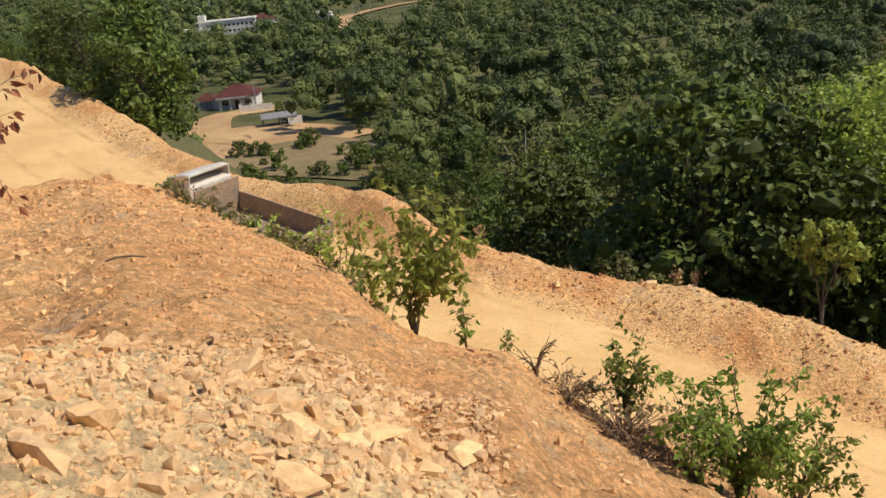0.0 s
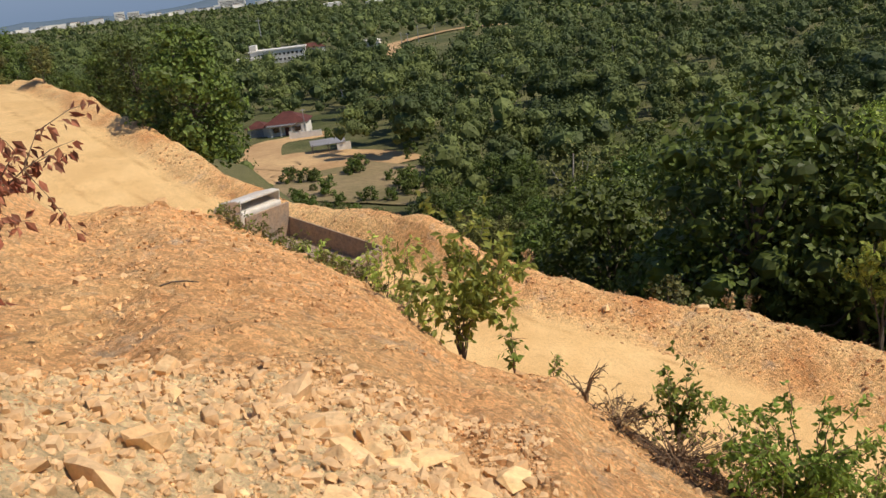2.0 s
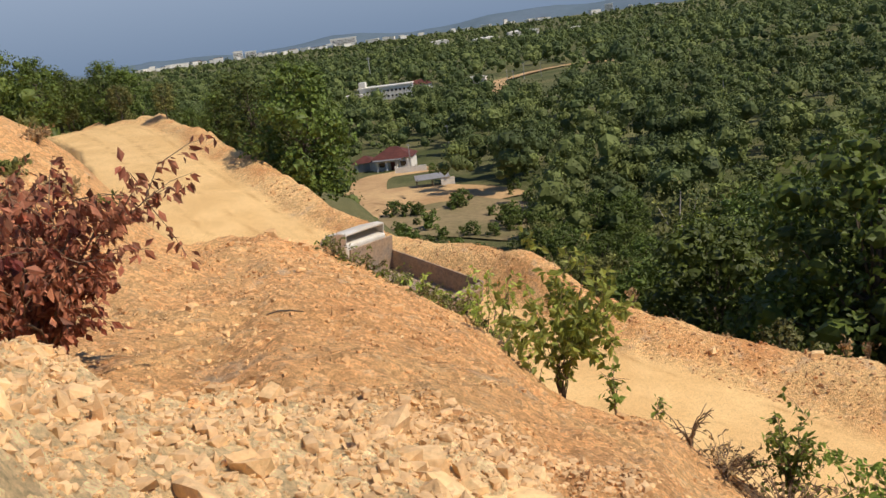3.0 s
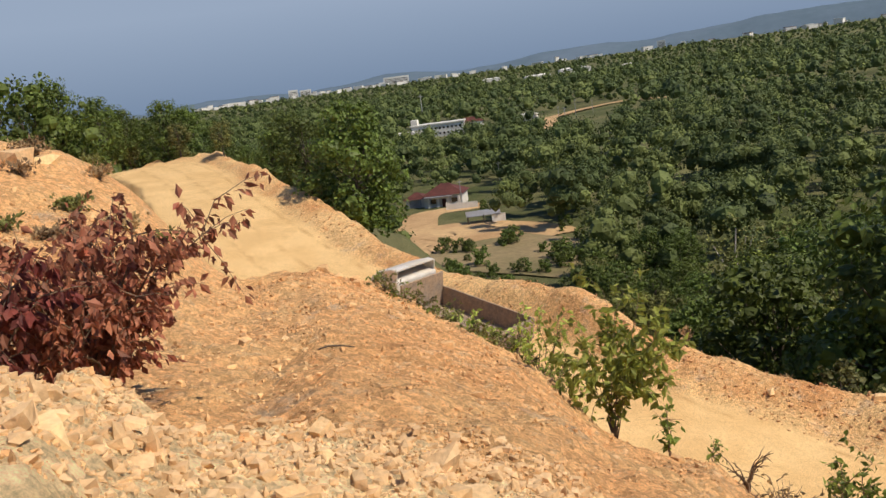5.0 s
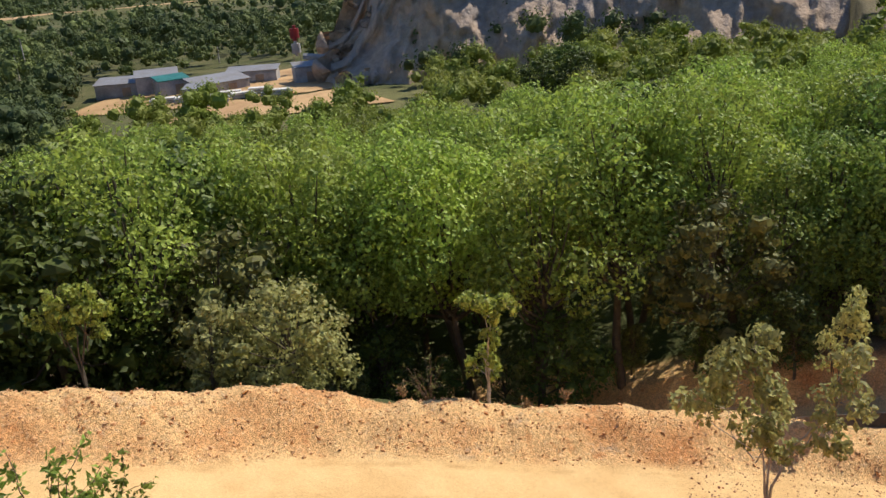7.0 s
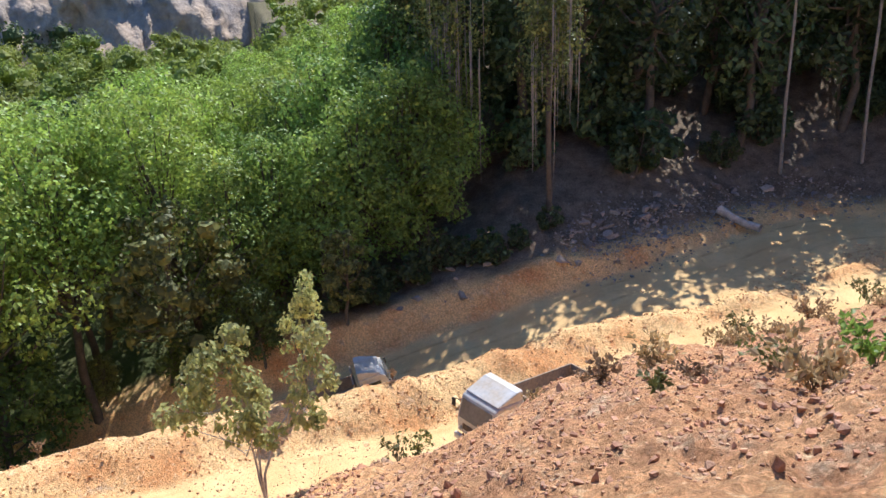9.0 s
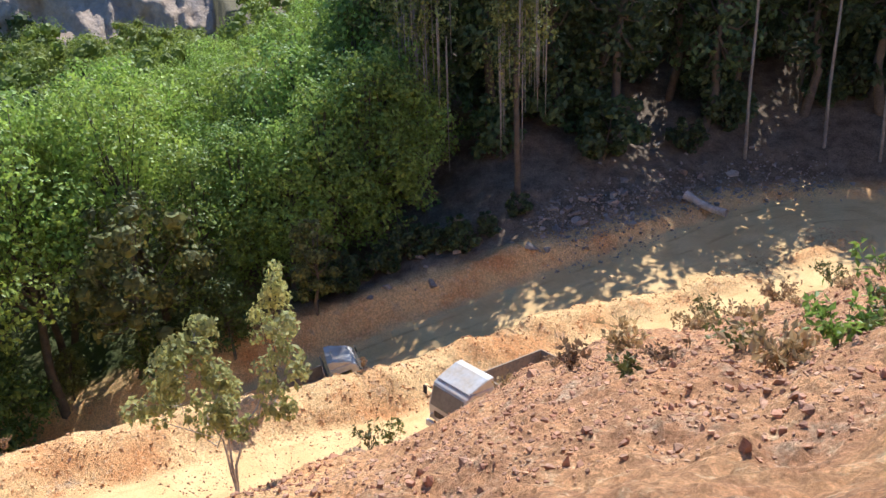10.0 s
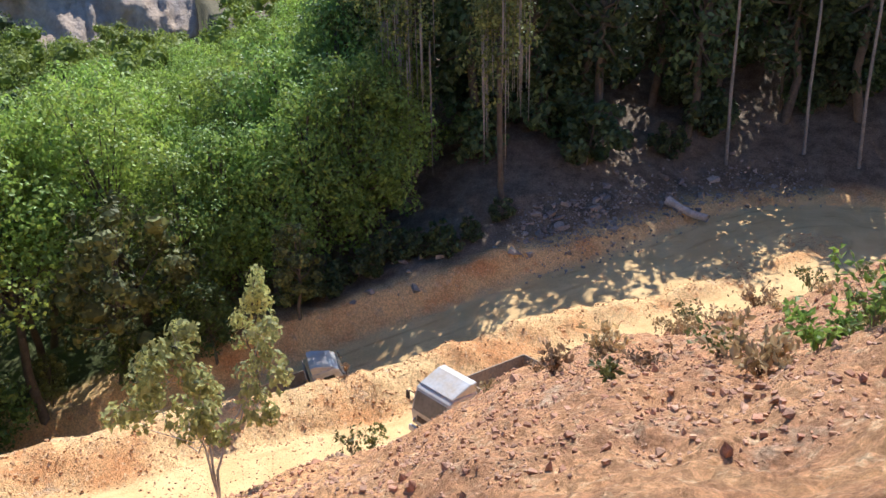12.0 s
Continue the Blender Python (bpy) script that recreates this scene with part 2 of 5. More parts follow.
    soil = np.maximum(((side <= 0) & useA) * 1.0, smooth((5.0 - np.minimum(uA, uB)) / 1.6))
    litter = ((side <= 0) & ~useA) * smooth((uB - 1.5) / 2.0) * smooth((az - 70) / 15)
    litter = np.maximum(litter, (side > 0) * smooth((r - 38) / 5) * smooth((132 - r) / 12) * smooth((az - 3) / 4) * smooth((92 - az) / 3) * smooth((np.minimum(uA, uB) - 3) / 2))
    lane = np.where(useA, dA, dB)
    iron = ((side <= 0) & useA & (r < 34)) * smooth(uA / 1.5)
    ferric = iron * smooth((az - 72) / 18)
    return h, road, soil, pile, az, r, litter, lane, iron, ferric


def ground_z(az, r):
    x, y, _ = polar(az, r)
    return float(ground_rel(np.array([x]), np.array([y]), True)[0][0]) + EYE


def obj(name, verts, faces, material, parent=None, smooth_shade=False):
    """A mesh object from arrays."""
    me = bpy.data.meshes.new(name)
    me.from_pydata([tuple(v) for v in verts], [], [tuple(f) for f in faces])
    me.materials.append(material)
    if smooth_shade:
        me.polygons.foreach_set("use_smooth", [True] * len(me.polygons))
    ob = new(name, me)
    if parent:
        ob.parent = parent
    return ob


def quick(name, verts, quads, material, parent=None, smooth_shade=False):
    """A large mesh of quads from numpy arrays."""
    me = bpy.data.meshes.new(name)
    verts, quads = np.asarray(verts, np.float32), np.asarray(quads, np.int32)
    k = quads.shape[1]
    me.vertices.add(len(verts))
    me.vertices.foreach_set("co", verts.ravel())
    me.loops.add(quads.size)
    me.loops.foreach_set("vertex_index", quads.ravel())
    me.polygons.add(len(quads))
    me.polygons.foreach_set("loop_start", np.arange(0, quads.size, k, dtype=np.int32))
    me.polygons.foreach_set("use_smooth", np.full(len(quads), smooth_shade))
    me.update(calc_edges=True)
    me.materials.append(material)
    ob = new(name, me)
    if parent:
        ob.parent = parent
    return ob


def build_ground():
    az = np.radians(np.concatenate([np.arange(-180, -46, 3.0), np.arange(-46, 126, 0.36), np.arange(126, 180, 3.0)]))
    rad = np.concatenate([[0.35], np.geomspace(0.8, 72, 500), np.geomspace(74, 4900, 95)])
    A, Rr = np.meshgrid(az, rad)
    x, y = Rr * np.sin(A), Rr * np.cos(A)
    h, road, soil, pile, azd, r, litter, lane, iron, ferric = ground_rel(x, y)
    n, k = len(az), len(rad)
    verts = np.stack([x, y, h + EYE], -1).reshape(-1, 3)
    i, j = np.meshgrid(np.arange(k - 1), np.arange(n), indexing="ij")
    j2 = (j + 1) % n
    quads = np.stack([i * n + j, (i + 1) * n + j, (i + 1) * n + j2, i * n + j2], -1).reshape(-1, 4)[:, ::-1]
    ob = quick("ground", verts, quads, m_ground, smooth_shade=True)
    me = ob.data
    for key, val in (("road", road), ("soil", soil), ("pale", pile), ("litter", litter), ("lane", lane), ("iron", iron), ("ferric", ferric)):
        at = me.attributes.new(key, "FLOAT", "POINT")
        at.data.foreach_set("value", val.astype(np.float32).ravel())
    hub = bmesh.new()
    hub.from_mesh(me)
    hub.faces.new([v for v in hub.verts if v.index < n])
    hub.normal_update()
    hub.to_mesh(me)
    hub.free()
    return tagged(ob, "orange and ochre cut earth hillside above a green plain", "ground", kind="structure")


def ground_material():
    m = bpy.data.materials.new("earth")
    m.use_nodes = True
    n, l = m.node_tree.nodes, m.node_tree.links
    p = n["Principled BSDF"]
    p.inputs["Roughness"].default_value, p.inputs["Specular IOR Level"].default_value = 0.95, 0.15
    pos = n.new("ShaderNodeNewGeometry").outputs["Position"]

    def tex(scale, det=6, rough=0.6):
        t = n.new("ShaderNodeTexNoise")
        t.inputs["Scale"].default_value, t.inputs["Detail"].default_value, t.inputs["Roughness"].default_value = scale, det, rough
        l.new(pos, t.inputs["Vector"])
        return t.outputs["Fac"]

    def span(v, a, b, c=0.0, d=1.0):
        k = n.new("ShaderNodeMapRange")
        for i, q in enumerate((a, b, c, d)):
            k.inputs[i + 1].default_value = q
        l.new(v, k.inputs[0])
        return k.outputs[0]

    def mixc(f, a, b):
        k = n.new("ShaderNodeMix")
        k.data_type = "RGBA"
        l.new(f, k.inputs[0])
        for s, v in ((6, a), (7, b)):
            if isinstance(v, tuple):
                k.inputs[s].default_value = (*v, 1)
            else:
                l.new(v, k.inputs[s])
        return k.outputs[2]

    def attr(name):
        k = n.new("ShaderNodeAttribute")
        k.attribute_name = name
        return k.outputs["Fac"]
    earth = mixc(span(tex(0.22), 0.47, 0.68), SAND, RUST)
    iron = n.new("ShaderNodeMath")
    iron.operation = "MULTIPLY"
    l.new(attr("iron"), iron.inputs[0])
    l.new(span(tex(0.6, 6, 0.65), 0.35, 0.62, 0.25, 0.95), iron.inputs[1])
    earth = mixc(iron.outputs[0], earth, (0.66, 0.345, 0.14))
    earth = mixc(span(tex(1.3), 0.58, 0.72), earth, (0.50, 0.23, 0.085))
    stain = n.new("ShaderNodeMath")
    stain.operation = "MULTIPLY"
    l.new(attr("ferric"), stain.inputs[0])
    l.new(span(tex(0.9, 7, 0.7), 0.38, 0.6, 0.55, 1.0), stain.inputs[1])
    earth = mixc(stain.outputs[0], earth, (0.40, 0.195, 0.09))
    earth = mixc(span(tex(5.0, 8, 0.7), 0.55, 0.72), earth, (0.66, 0.47, 0.26))
    earth = mixc(span(tex(0.9, 7, 0.7), 0.58, 0.70), earth, GREY)
    earth = mixc(attr("pale"), earth, PALE)
    track = mixc(span(tex(0.5), 0.4, 0.6), (0.68, 0.45, 0.20), (0.60, 0.38, 0.16))
    wheel = n.new("ShaderNodeMath")
    wheel.operation = "PINGPONG"
    wheel.inputs[1].default_value = 0.95
    l.new(attr("lane"), wheel.inputs[0])
    worn = n.new("ShaderNodeMath")
    worn.operation = "MULTIPLY"
    l.new(span(wheel.outputs[0], 0.72, 0.95), worn.inputs[0])
    l.new(span(tex(0.7, 5, 0.6), 0.42, 0.62), worn.inputs[1])
    track = mixc(worn.outputs[0], track, (0.50, 0.30, 0.12))
    earth = mixc(attr("road"), earth, track)
    green = mixc(span(tex(0.03, 8, 0.7), 0.42, 0.58), (0.065, 0.075, 0.025), (0.13, 0.12, 0.05))
    green = mixc(span(tex(0.006, 6, 0.6), 0.52, 0.62), green, (0.16, 0.155, 0.06))
    green = mixc(span(tex(0.011, 8, 0.7), 0.64, 0.68), green, (0.26, 0.19, 0.10))
    col = mixc(attr("soil"), green, earth)
    floor_tone = mixc(span(tex(0.8, 8, 0.7), 0.4, 0.6), (0.12, 0.088, 0.058), (0.21, 0.152, 0.10))
    col = mixc(attr("litter"), col, floor_tone)
    grain = n.new("ShaderNodeHueSaturation")
    l.new(span(tex(30, 6, 0.8), 0.3, 0.7, 0.56, 1.52), grain.inputs["Value"])
    cell = n.new("ShaderNodeTexVoronoi")
    cell.inputs["Scale"].default_value = 13
    l.new(pos, cell.inputs["Vector"])
    sep = n.new("ShaderNodeSeparateColor")
    l.new(cell.outputs["Color"], sep.inputs[0])
    tone = n.new("ShaderNodeHueSaturation")
    l.new(span(sep.outputs[0], 0.0, 1.0, 0.74, 1.34), tone.inputs["Value"])
    l.new(span(attr("road"), 0.2, 0.9, 0.9, 0.15), tone.inputs["Fac"])
    l.new(col, tone.inputs["Color"])
    l.new(tone.outputs[0], grain.inputs["Color"])
    l.new(grain.outputs[0], p.inputs["Base Color"])
    b1 = n.new("ShaderNodeBump")
    b1.inputs["Strength"].default_value, b1.inputs["Distance"].default_value = 0.9, 0.06
    rubbly = n.new("ShaderNodeTexVoronoi")
    rubbly.inputs["Scale"].default_value = 16
    l.new(pos, rubbly.inputs["Vector"])
    both = n.new("ShaderNodeMath")
    both.operation = "SUBTRACT"
    l.new(tex(11, 9, 0.8), both.inputs[0])
    smallest = n.new("ShaderNodeMath")
    smallest.operation = "MULTIPLY"
    smallest.inputs[1].default_value = 0.35
    l.new(rubbly.outputs["Distance"], smallest.inputs[0])
    l.new(smallest.outputs[0], both.inputs[1])
    flat = n.new("ShaderNodeMath")
    flat.operation = "MULTIPLY"
    l.new(both.outputs[0], flat.inputs[0])
    l.new(span(attr("road"), 0.3, 1.0, 1.0, 0.25), flat.inputs[1])
    l.new(flat.outputs[0], b1.inputs["Height"])
    l.new(b1.outputs[0], p.inputs["Normal"])
    return m


m_ground = ground_material()
ground = build_ground()


# ---- trees ----
def blob():
    """A rough ball of 24 quads: unit vertices and faces."""
    index, verts, faces = {}, [], []

    def vid(p):
        if p not in index:
            index[p] = len(verts)
            verts.append(np.array(p, float) / math.sqrt(sum(c * c for c in p)))
        return index[p]
    for axis in range(3):
        for sgn in (-1, 1):
            for i in (-1, 0):
                for j in (-1, 0):
                    ring = []
                    for u, w in ((i, j), (i + 1, j), (i + 1, j + 1), (i, j + 1)):
                        q = [0, 0, 0]
                        q[axis], q[(axis + 1) % 3], q[(axis + 2) % 3] = sgn, u, w
                        ring.append(vid(tuple(q)))
                    faces.append(ring if sgn > 0 else ring[::-1])
    return np.array(verts), np.array(faces)


BLOB_V, BLOB_F = blob()


def dense_cores(rng, centres, radii, flat=1.0):
    """Closed inner foliage of each clump: uneven balls inside the leaf shell."""
    n = len(centres)
    v = BLOB_V[None] * radii[:, None, None] * rng.uniform(0.7, 1.1, (n, len(BLOB_V), 1))
    v[:, :, 2] *= flat
    v = v + centres[:, None]
    f = BLOB_F[None] + (np.arange(n) * len(BLOB_V))[:, None, None]
    return v.reshape(-1, 3), f.reshape(-1, 4)


def leaf_quads(rng, c, n, size, droop=0.2):
    """Folded rhombic leaves at points c, their faces turned along n."""
    count = len(c)
    n = n / (np.linalg.norm(n, axis=1)[:, None] + 1e-9)
    axis = np.cross(n, rng.normal(size=(count, 3)))
    axis /= np.linalg.norm(axis, axis=1)[:, None] + 1e-9
    axis[:, 2] -= droop
    sidev = np.cross(n, axis)
    sidev /= np.linalg.norm(sidev, axis=1)[:, None] + 1e-9
    s = size * rng.uniform(0.6, 1.4, count)[:, None]
    fold = n * 0.10 * s
    v = np.stack([c - axis * s * 0.5, c + sidev * s * 0.36 + fold, c + axis * s * 0.5, c - sidev * s * 0.36 + fold], 1).reshape(-1, 3)
    return v, np.arange(count * 4).reshape(-1, 4)


def leaf_cloud(rng, centres, radii, count, size, droop=0.2, flat=1.0, core=0.0):
    """Leaves in shells round the centres, facing outwards and up: vertices and quads."""
    share = radii ** 2 / np.sum(radii ** 2)
    k = rng.choice(len(centres), count, p=share)
    d = rng.normal(size=(count, 3))
    d /= np.linalg.norm(d, axis=1)[:, None]
    n = d + rng.normal(scale=0.55, size=(count, 3)) + np.array([0, 0, 0.4])
    d[:, 2] *= flat
    c = centres[k] + d * (radii[k] * rng.uniform(0.66, 1.14, count))[:, None]
    shell = leaf_quads(rng, c, n, size, droop)
    return join([shell, dense_cores(rng, centres, radii * core, flat)]) if core else shell


def tube(points, radii, sides=6):
    """A tapered tube along points: vertices and quads."""
    p = np.array(points, float)
    t = np.gradient(p, axis=0)
    t /= np.linalg.norm(t, axis=1)[:, None] + 1e-9
    ref = np.array([0.3, 0.9, 0.2])
    a = np.cross(t, ref)
    a /= np.linalg.norm(a, axis=1)[:, None] + 1e-9
    b = np.cross(t, a)
    ang = np.linspace(0, 2 * math.pi, sides, endpoint=False)
    v = (p[:, None] + np.array(radii)[:, None, None] * (np.cos(ang)[None, :, None] * a[:, None] + np.sin(ang)[None, :, None] * b[:, None])).reshape(-1, 3)
    q = [[i * sides + j, i * sides + (j + 1) % sides, (i + 1) * sides + (j + 1) % sides, (i + 1) * sides + j] for i in range(len(p) - 1) for j in range(sides)]
    return v, np.array(q)


def join(parts):
    vs, fs, o = [], [], 0
    for v, f in parts:
        vs.append(v), fs.append(np.asarray(f) + o)
        o += len(v)
    return np.vstack(vs), np.vstack(fs)


def make_tree(name, seed, height, width, trunk_part, lumps, leaves, size, leafmat, barkmat, label, flat=0.8, droop=0.2, lean=0.05, girth=1.0, core=0.42):
    """A tree of unit pose: an Empty at its foot with trunk (and limbs) and crown."""
    rng = np.random.default_rng(seed)
    root = new(name)
    clear = height * trunk_part
    cen, rad, limbs = [], [], []
    top = np.array([rng.normal() * lean * height, rng.normal() * lean * height, height * 0.86])
    tp = [np.array([0, 0, -0.4]) + (top - np.array([0, 0, -0.4])) * u + np.array([rng.normal(), rng.normal(), 0]) * 0.012 * height * (0 < u < 1) for u in np.linspace(0, 1, 6)]
    r0 = (0.016 * height + 0.03) * girth
    limbs.append(tube(tp, np.linspace(r0, r0 * 0.25, 6), 6))
    for i in range(lumps):
        u = (i + 0.5) / lumps
        zz = clear + (height - clear) * (0.12 + 0.80 * u)
        prof = math.sin(math.pi * (0.18 + 0.75 * u)) ** 0.7
        ang = i * 2.4 + rng.uniform(-0.5, 0.5)
        off = width * 0.5 * prof * rng.uniform(0.35, 0.95)
        cpos = np.array([math.cos(ang) * off + top[0] * zz / height, math.sin(ang) * off + top[1] * zz / height, zz])
        cen.append(cpos)
        rad.append(width * 0.5 * rng.uniform(0.2, 0.4) * (0.6 + 0.4 * prof))
        base = tp[2] * (1 - 0.5 * u) + tp[4] * 0.5 * u
        if i % 2 == 0:
            mid = (base + cpos) / 2 + np.array([0, 0, -0.04 * height])
            limbs.append(tube([base, mid, cpos], [r0 * 0.4, r0 * 0.25, r0 * 0.08], 4))
    v, f = join(limbs)
    quick("trunk", v, f, barkmat, root, True)
    v, f = leaf_cloud(rng, np.array(cen), np.array(rad), leaves, size, droop, flat, core)
    quick("crown", v, f, leafmat, root)
    return tagged(root, label, "tree")


def plant(ob, az, r, scale=1.0, turn=0.0, sink=0.15, first=False, z=None):
    x, y, _ = polar(az, r)
    zz = ground_z(az, r) if z is None else z
    m = pose(x, y, zz - sink, 0, 0, turn)
    ob2 = ob if first else copy_thing(ob, m)
    ob2.matrix_basis = m @ Matrix.Scale(scale, 4)
    return ob2


rng = np.random.default_rng(7)
green_kinds = [make_tree("tree", 10 + i, 11, 8.5, 0.16, 44, 3800, 0.29, m_leaf, m_bark, "leafy green valley tree with a dense uneven crown") for i in range(3)]
bright_kinds = [make_tree("rubber_tree", 20 + i, 14, 9.5, 0.40, 34, 3800, 0.33, m_leafbright, m_bark, "rubber tree with a fresh light green crown in the plantation", core=0.0) for i in range(3)]
front_kinds = [make_tree("rubber_tree", 24 + i, 19, 11.0, 0.40, 40, 7000, 0.31, m_leafbright, m_bark, "tall rubber tree with a light green crown at the plantation edge", core=0.0) for i in range(3)]
road_kinds = [make_tree("tree", 60 + i, 16, 9.5, 0.05, 60, 6000, 0.31, m_leaf, m_bark, "tall green tree with a dense crown beside the upper road", core=0.4) for i in range(2)]
edge_kinds = [make_tree("tree", 50 + i, 17, 10.5, 0.05, 52, 7500, 0.33, m_leafedge, m_bark, "broad green tree leafy down to the ground at the wood edge", core=0.0) for i in range(2)]
olive_kinds = [make_tree("tree", 30 + i, 9, 6.5, 0.2, 36, 2800, 0.22, m_leafolive, m_bark, "thin olive and brownish half bare valley tree", core=0.5) for i in range(2)]
dark_kinds = [make_tree("tree", 40 + i, 21, 9, 0.10, 40, 2600, 0.5, m_leafdark, m_bark, "tall dark forest tree on the shaded hill", core=0.0) for i in range(3)]
used = set()


def stand(kinds, az, r, scale, group, z=None):
    k = kinds[rng.integers(len(kinds))]
    first = k.name not in used
    used.add(k.name)
    ob = plant(k, az, r, scale, rng.uniform(0, 360), first=first, z=z)
    return tagged(ob, group=group)


# the plantation behind the berm: a front of green trees, then the light canopy
for r0, step, grow in ((50, 5.0, 1.36), (56, 5.4, 1.38), (63, 5.4, 1.3), (71, 5.6, 1.2), (80, 6.0, 1.14), (90, 6.4, 1.08), (101, 7.0, 1.0), (112, 7.6, 0.92)):
    az = 8.0
    while az < (71 if r0 < 60 else 74 if r0 < 66 else 87):
        rr = r0 + rng.uniform(-2.5, 2.5) + max(0, az - 70) * (0.3 if r0 < 60 else 0.0)
        mixed = rng.random() < np.interp(az, [14, 26, 40, 86], [0.95, 0.5, 0.12, 0.1])
        kinds = (green_kinds if rng.random() < 0.65 else olive_kinds) if mixed else front_kinds if r0 < 66 else bright_kinds
        tall = rng.uniform(0.88, 1.1) * (1.0 if kinds is front_kinds else grow) * (1.2 if mixed else 1.0) * np.interp(az, [8, 22, 62, 72], [0.8, 1.0, 1.0, 0.82])
        stand(kinds, az, rr, tall, "plantation trees")
        az += math.degrees(step / r0) * rng.uniform(0.75, 1.25)
# low growth in the shade under the front of the plantation
az = 9.0
while az < 80:
    stand(green_kinds if rng.random() < 0.5 else olive_kinds, az, 49 + rng.uniform(-2, 3), rng.uniform(0.4, 0.75), "plantation trees")
    az += rng.uniform(3.0, 7.0)
# the shaded wood on the hill behind the hairpin
for r0 in (64, 71, 79, 88, 100, 112):
    az = 90.5
    while az < 165:
        rr = r0 + 4 + rng.uniform(-3, 3) + max(0.0, az - 100) * 0.42
        stand(dark_kinds, az, rr, rng.uniform(0.95, 1.22) if r0 < 75 else rng.uniform(0.8, 1.25), "trees of the shaded wood")
        az += math.degrees((5.6 if r0 < 75 else 6.5) / r0) * rng.uniform(0.7, 1.3)


# ---- small builders ----
def part(name, bm, material, parent, label=""):
    """Link a bmesh as one mesh object under a thing or a part."""
    me = bpy.data.meshes.new(name)
    bm.normal_update()
    bm.to_mesh(me)
    bm.free()
    me.materials.append(material)
    ob = new(name, me)
    ob.parent = parent
    return tagged(ob, label)


def box(bm, centre, size, bevel=0.0, turn=(0, 0, 0)):
    """Add one bevelled box to a bmesh."""
    made = bmesh.ops.create_cube(bm, size=1.0, matrix=pose(*centre, *turn) @ Matrix.Diagonal((*size, 1)))
    if bevel:
        edges = list({e for v in made["verts"] for e in v.link_edges})
        bmesh.ops.bevel(bm, geom=edges, offset=bevel, segments=2, affect="EDGES", profile=0.5)
    return bm


def block(centre, size, bevel=0.02, turn=(0, 0, 0)):
    return box(bmesh.new(), centre, size, bevel, turn)


def extrude(profile, y0, y1, bevel=0.0):
    """A solid from a profile in x, z, drawn out along y."""
    bm = bmesh.new()
    a = [bm.verts.new((x, y0, z)) for x, z in profile]
    b = [bm.verts.new((x, y1, z)) for x, z in profile]
    k = len(profile)
    bm.faces.new(a), bm.faces.new(b[::-1])
    for i in range(k):
        bm.faces.new((a[i], b[i], b[(i + 1) % k], a[(i + 1) % k]))
    bmesh.ops.recalc_face_normals(bm, faces=bm.faces)
    if bevel:
        bmesh.ops.bevel(bm, geom=list(bm.edges), offset=bevel, segments=2, affect="EDGES", profile=0.5)
    return bm


def disc(radius, depth, centre, axis_y=True, sides=20, inner=0.0):
    bm = bmesh.new()
    turn = pose(*centre, 90 if axis_y else 0, 0, 0)
    bmesh.ops.create_cone(bm, cap_ends=True, segments=sides, radius1=radius, radius2=radius, depth=depth, matrix=turn)
    bmesh.ops.bevel(bm, geom=[e for e in bm.edges if abs(e.calc_length() - 2 * radius * math.sin(math.pi / sides)) < 1e-4], offset=depth * 0.18, segments=2, affect="EDGES")
    return bm


m_white = mat("dusty_white_paint", (0.68, 0.65, 0.58), rough=0.5, vary=0.1, scale=(1.2, 6), bump=0.05, other=(0.60, 0.53, 0.42), attr="object")
m_silver = mat("dusty_silver_paint", (0.46, 0.44, 0.41), rough=0.45, vary=0.12, scale=(1.2, 6), bump=0.05, other=(0.44, 0.36, 0.27), attr="object", spec=0.5)
m_steel = mat("worn_bed_steel", (0.26, 0.21, 0.16), rough=0.6, vary=0.3, scale=(1.5, 9), bump=0.2, other=(0.38, 0.26, 0.16), attr="object")
m_tyre = mat("tyre", (0.035, 0.03, 0.028), rough=0.9, vary=0.3, bump=0.3, other=(0.16, 0.11, 0.07), attr="object")
m_glass = mat("tinted_glass", (0.015, 0.016, 0.018), rough=0.12, vary=0.1, bump=0, spec=0.6, attr="object")
m_dustyglass = mat("dusty_windscreen", (0.17, 0.155, 0.135), rough=0.3, vary=0.2, scale=(1.0, 6), bump=0, spec=0.5, attr="object")
m_flag = mat("red_cloth", (0.55, 0.03, 0.03), rough=0.8, vary=0.15, bump=0.2, attr="object")
m_chrome = mat("lamp_glass", (0.6, 0.6, 0.58), rough=0.2, vary=0.05, bump=0, spec=0.8, attr="object")
m_wall = mat("white_render", (0.72, 0.69, 0.62), rough=0.85, vary=0.1, scale=(0.4, 3), bump=0.1, other=(0.62, 0.57, 0.48))
m_roof = mat("red_brown_roof", (0.13, 0.042, 0.03), rough=0.7, vary=0.2, scale=(0.5, 6), bump=0.3)
m_tin = mat("grey_roof_sheet", (0.27, 0.27, 0.27), rough=0.5, vary=0.25, scale=(0.3, 4), bump=0.2, other=(0.24, 0.22, 0.2))
m_teal = mat("teal_roof_sheet", (0.04, 0.20, 0.17), rough=0.5, vary=0.15, bump=0.1)
m_concrete = mat("concrete", (0.42, 0.41, 0.39), rough=0.9, vary=0.15, scale=(0.3, 4), bump=0.2)
m_dirt = mat("bare_dirt", (0.58, 0.38, 0.18), rough=0.95, vary=0.15, scale=(0.06, 1.2), bump=0.2, bump_scale=3, other=(0.40, 0.24, 0.11))
m_redpaint = mat("red_paint", (0.30, 0.03, 0.025), rough=0.6, vary=0.2, bump=0.05)
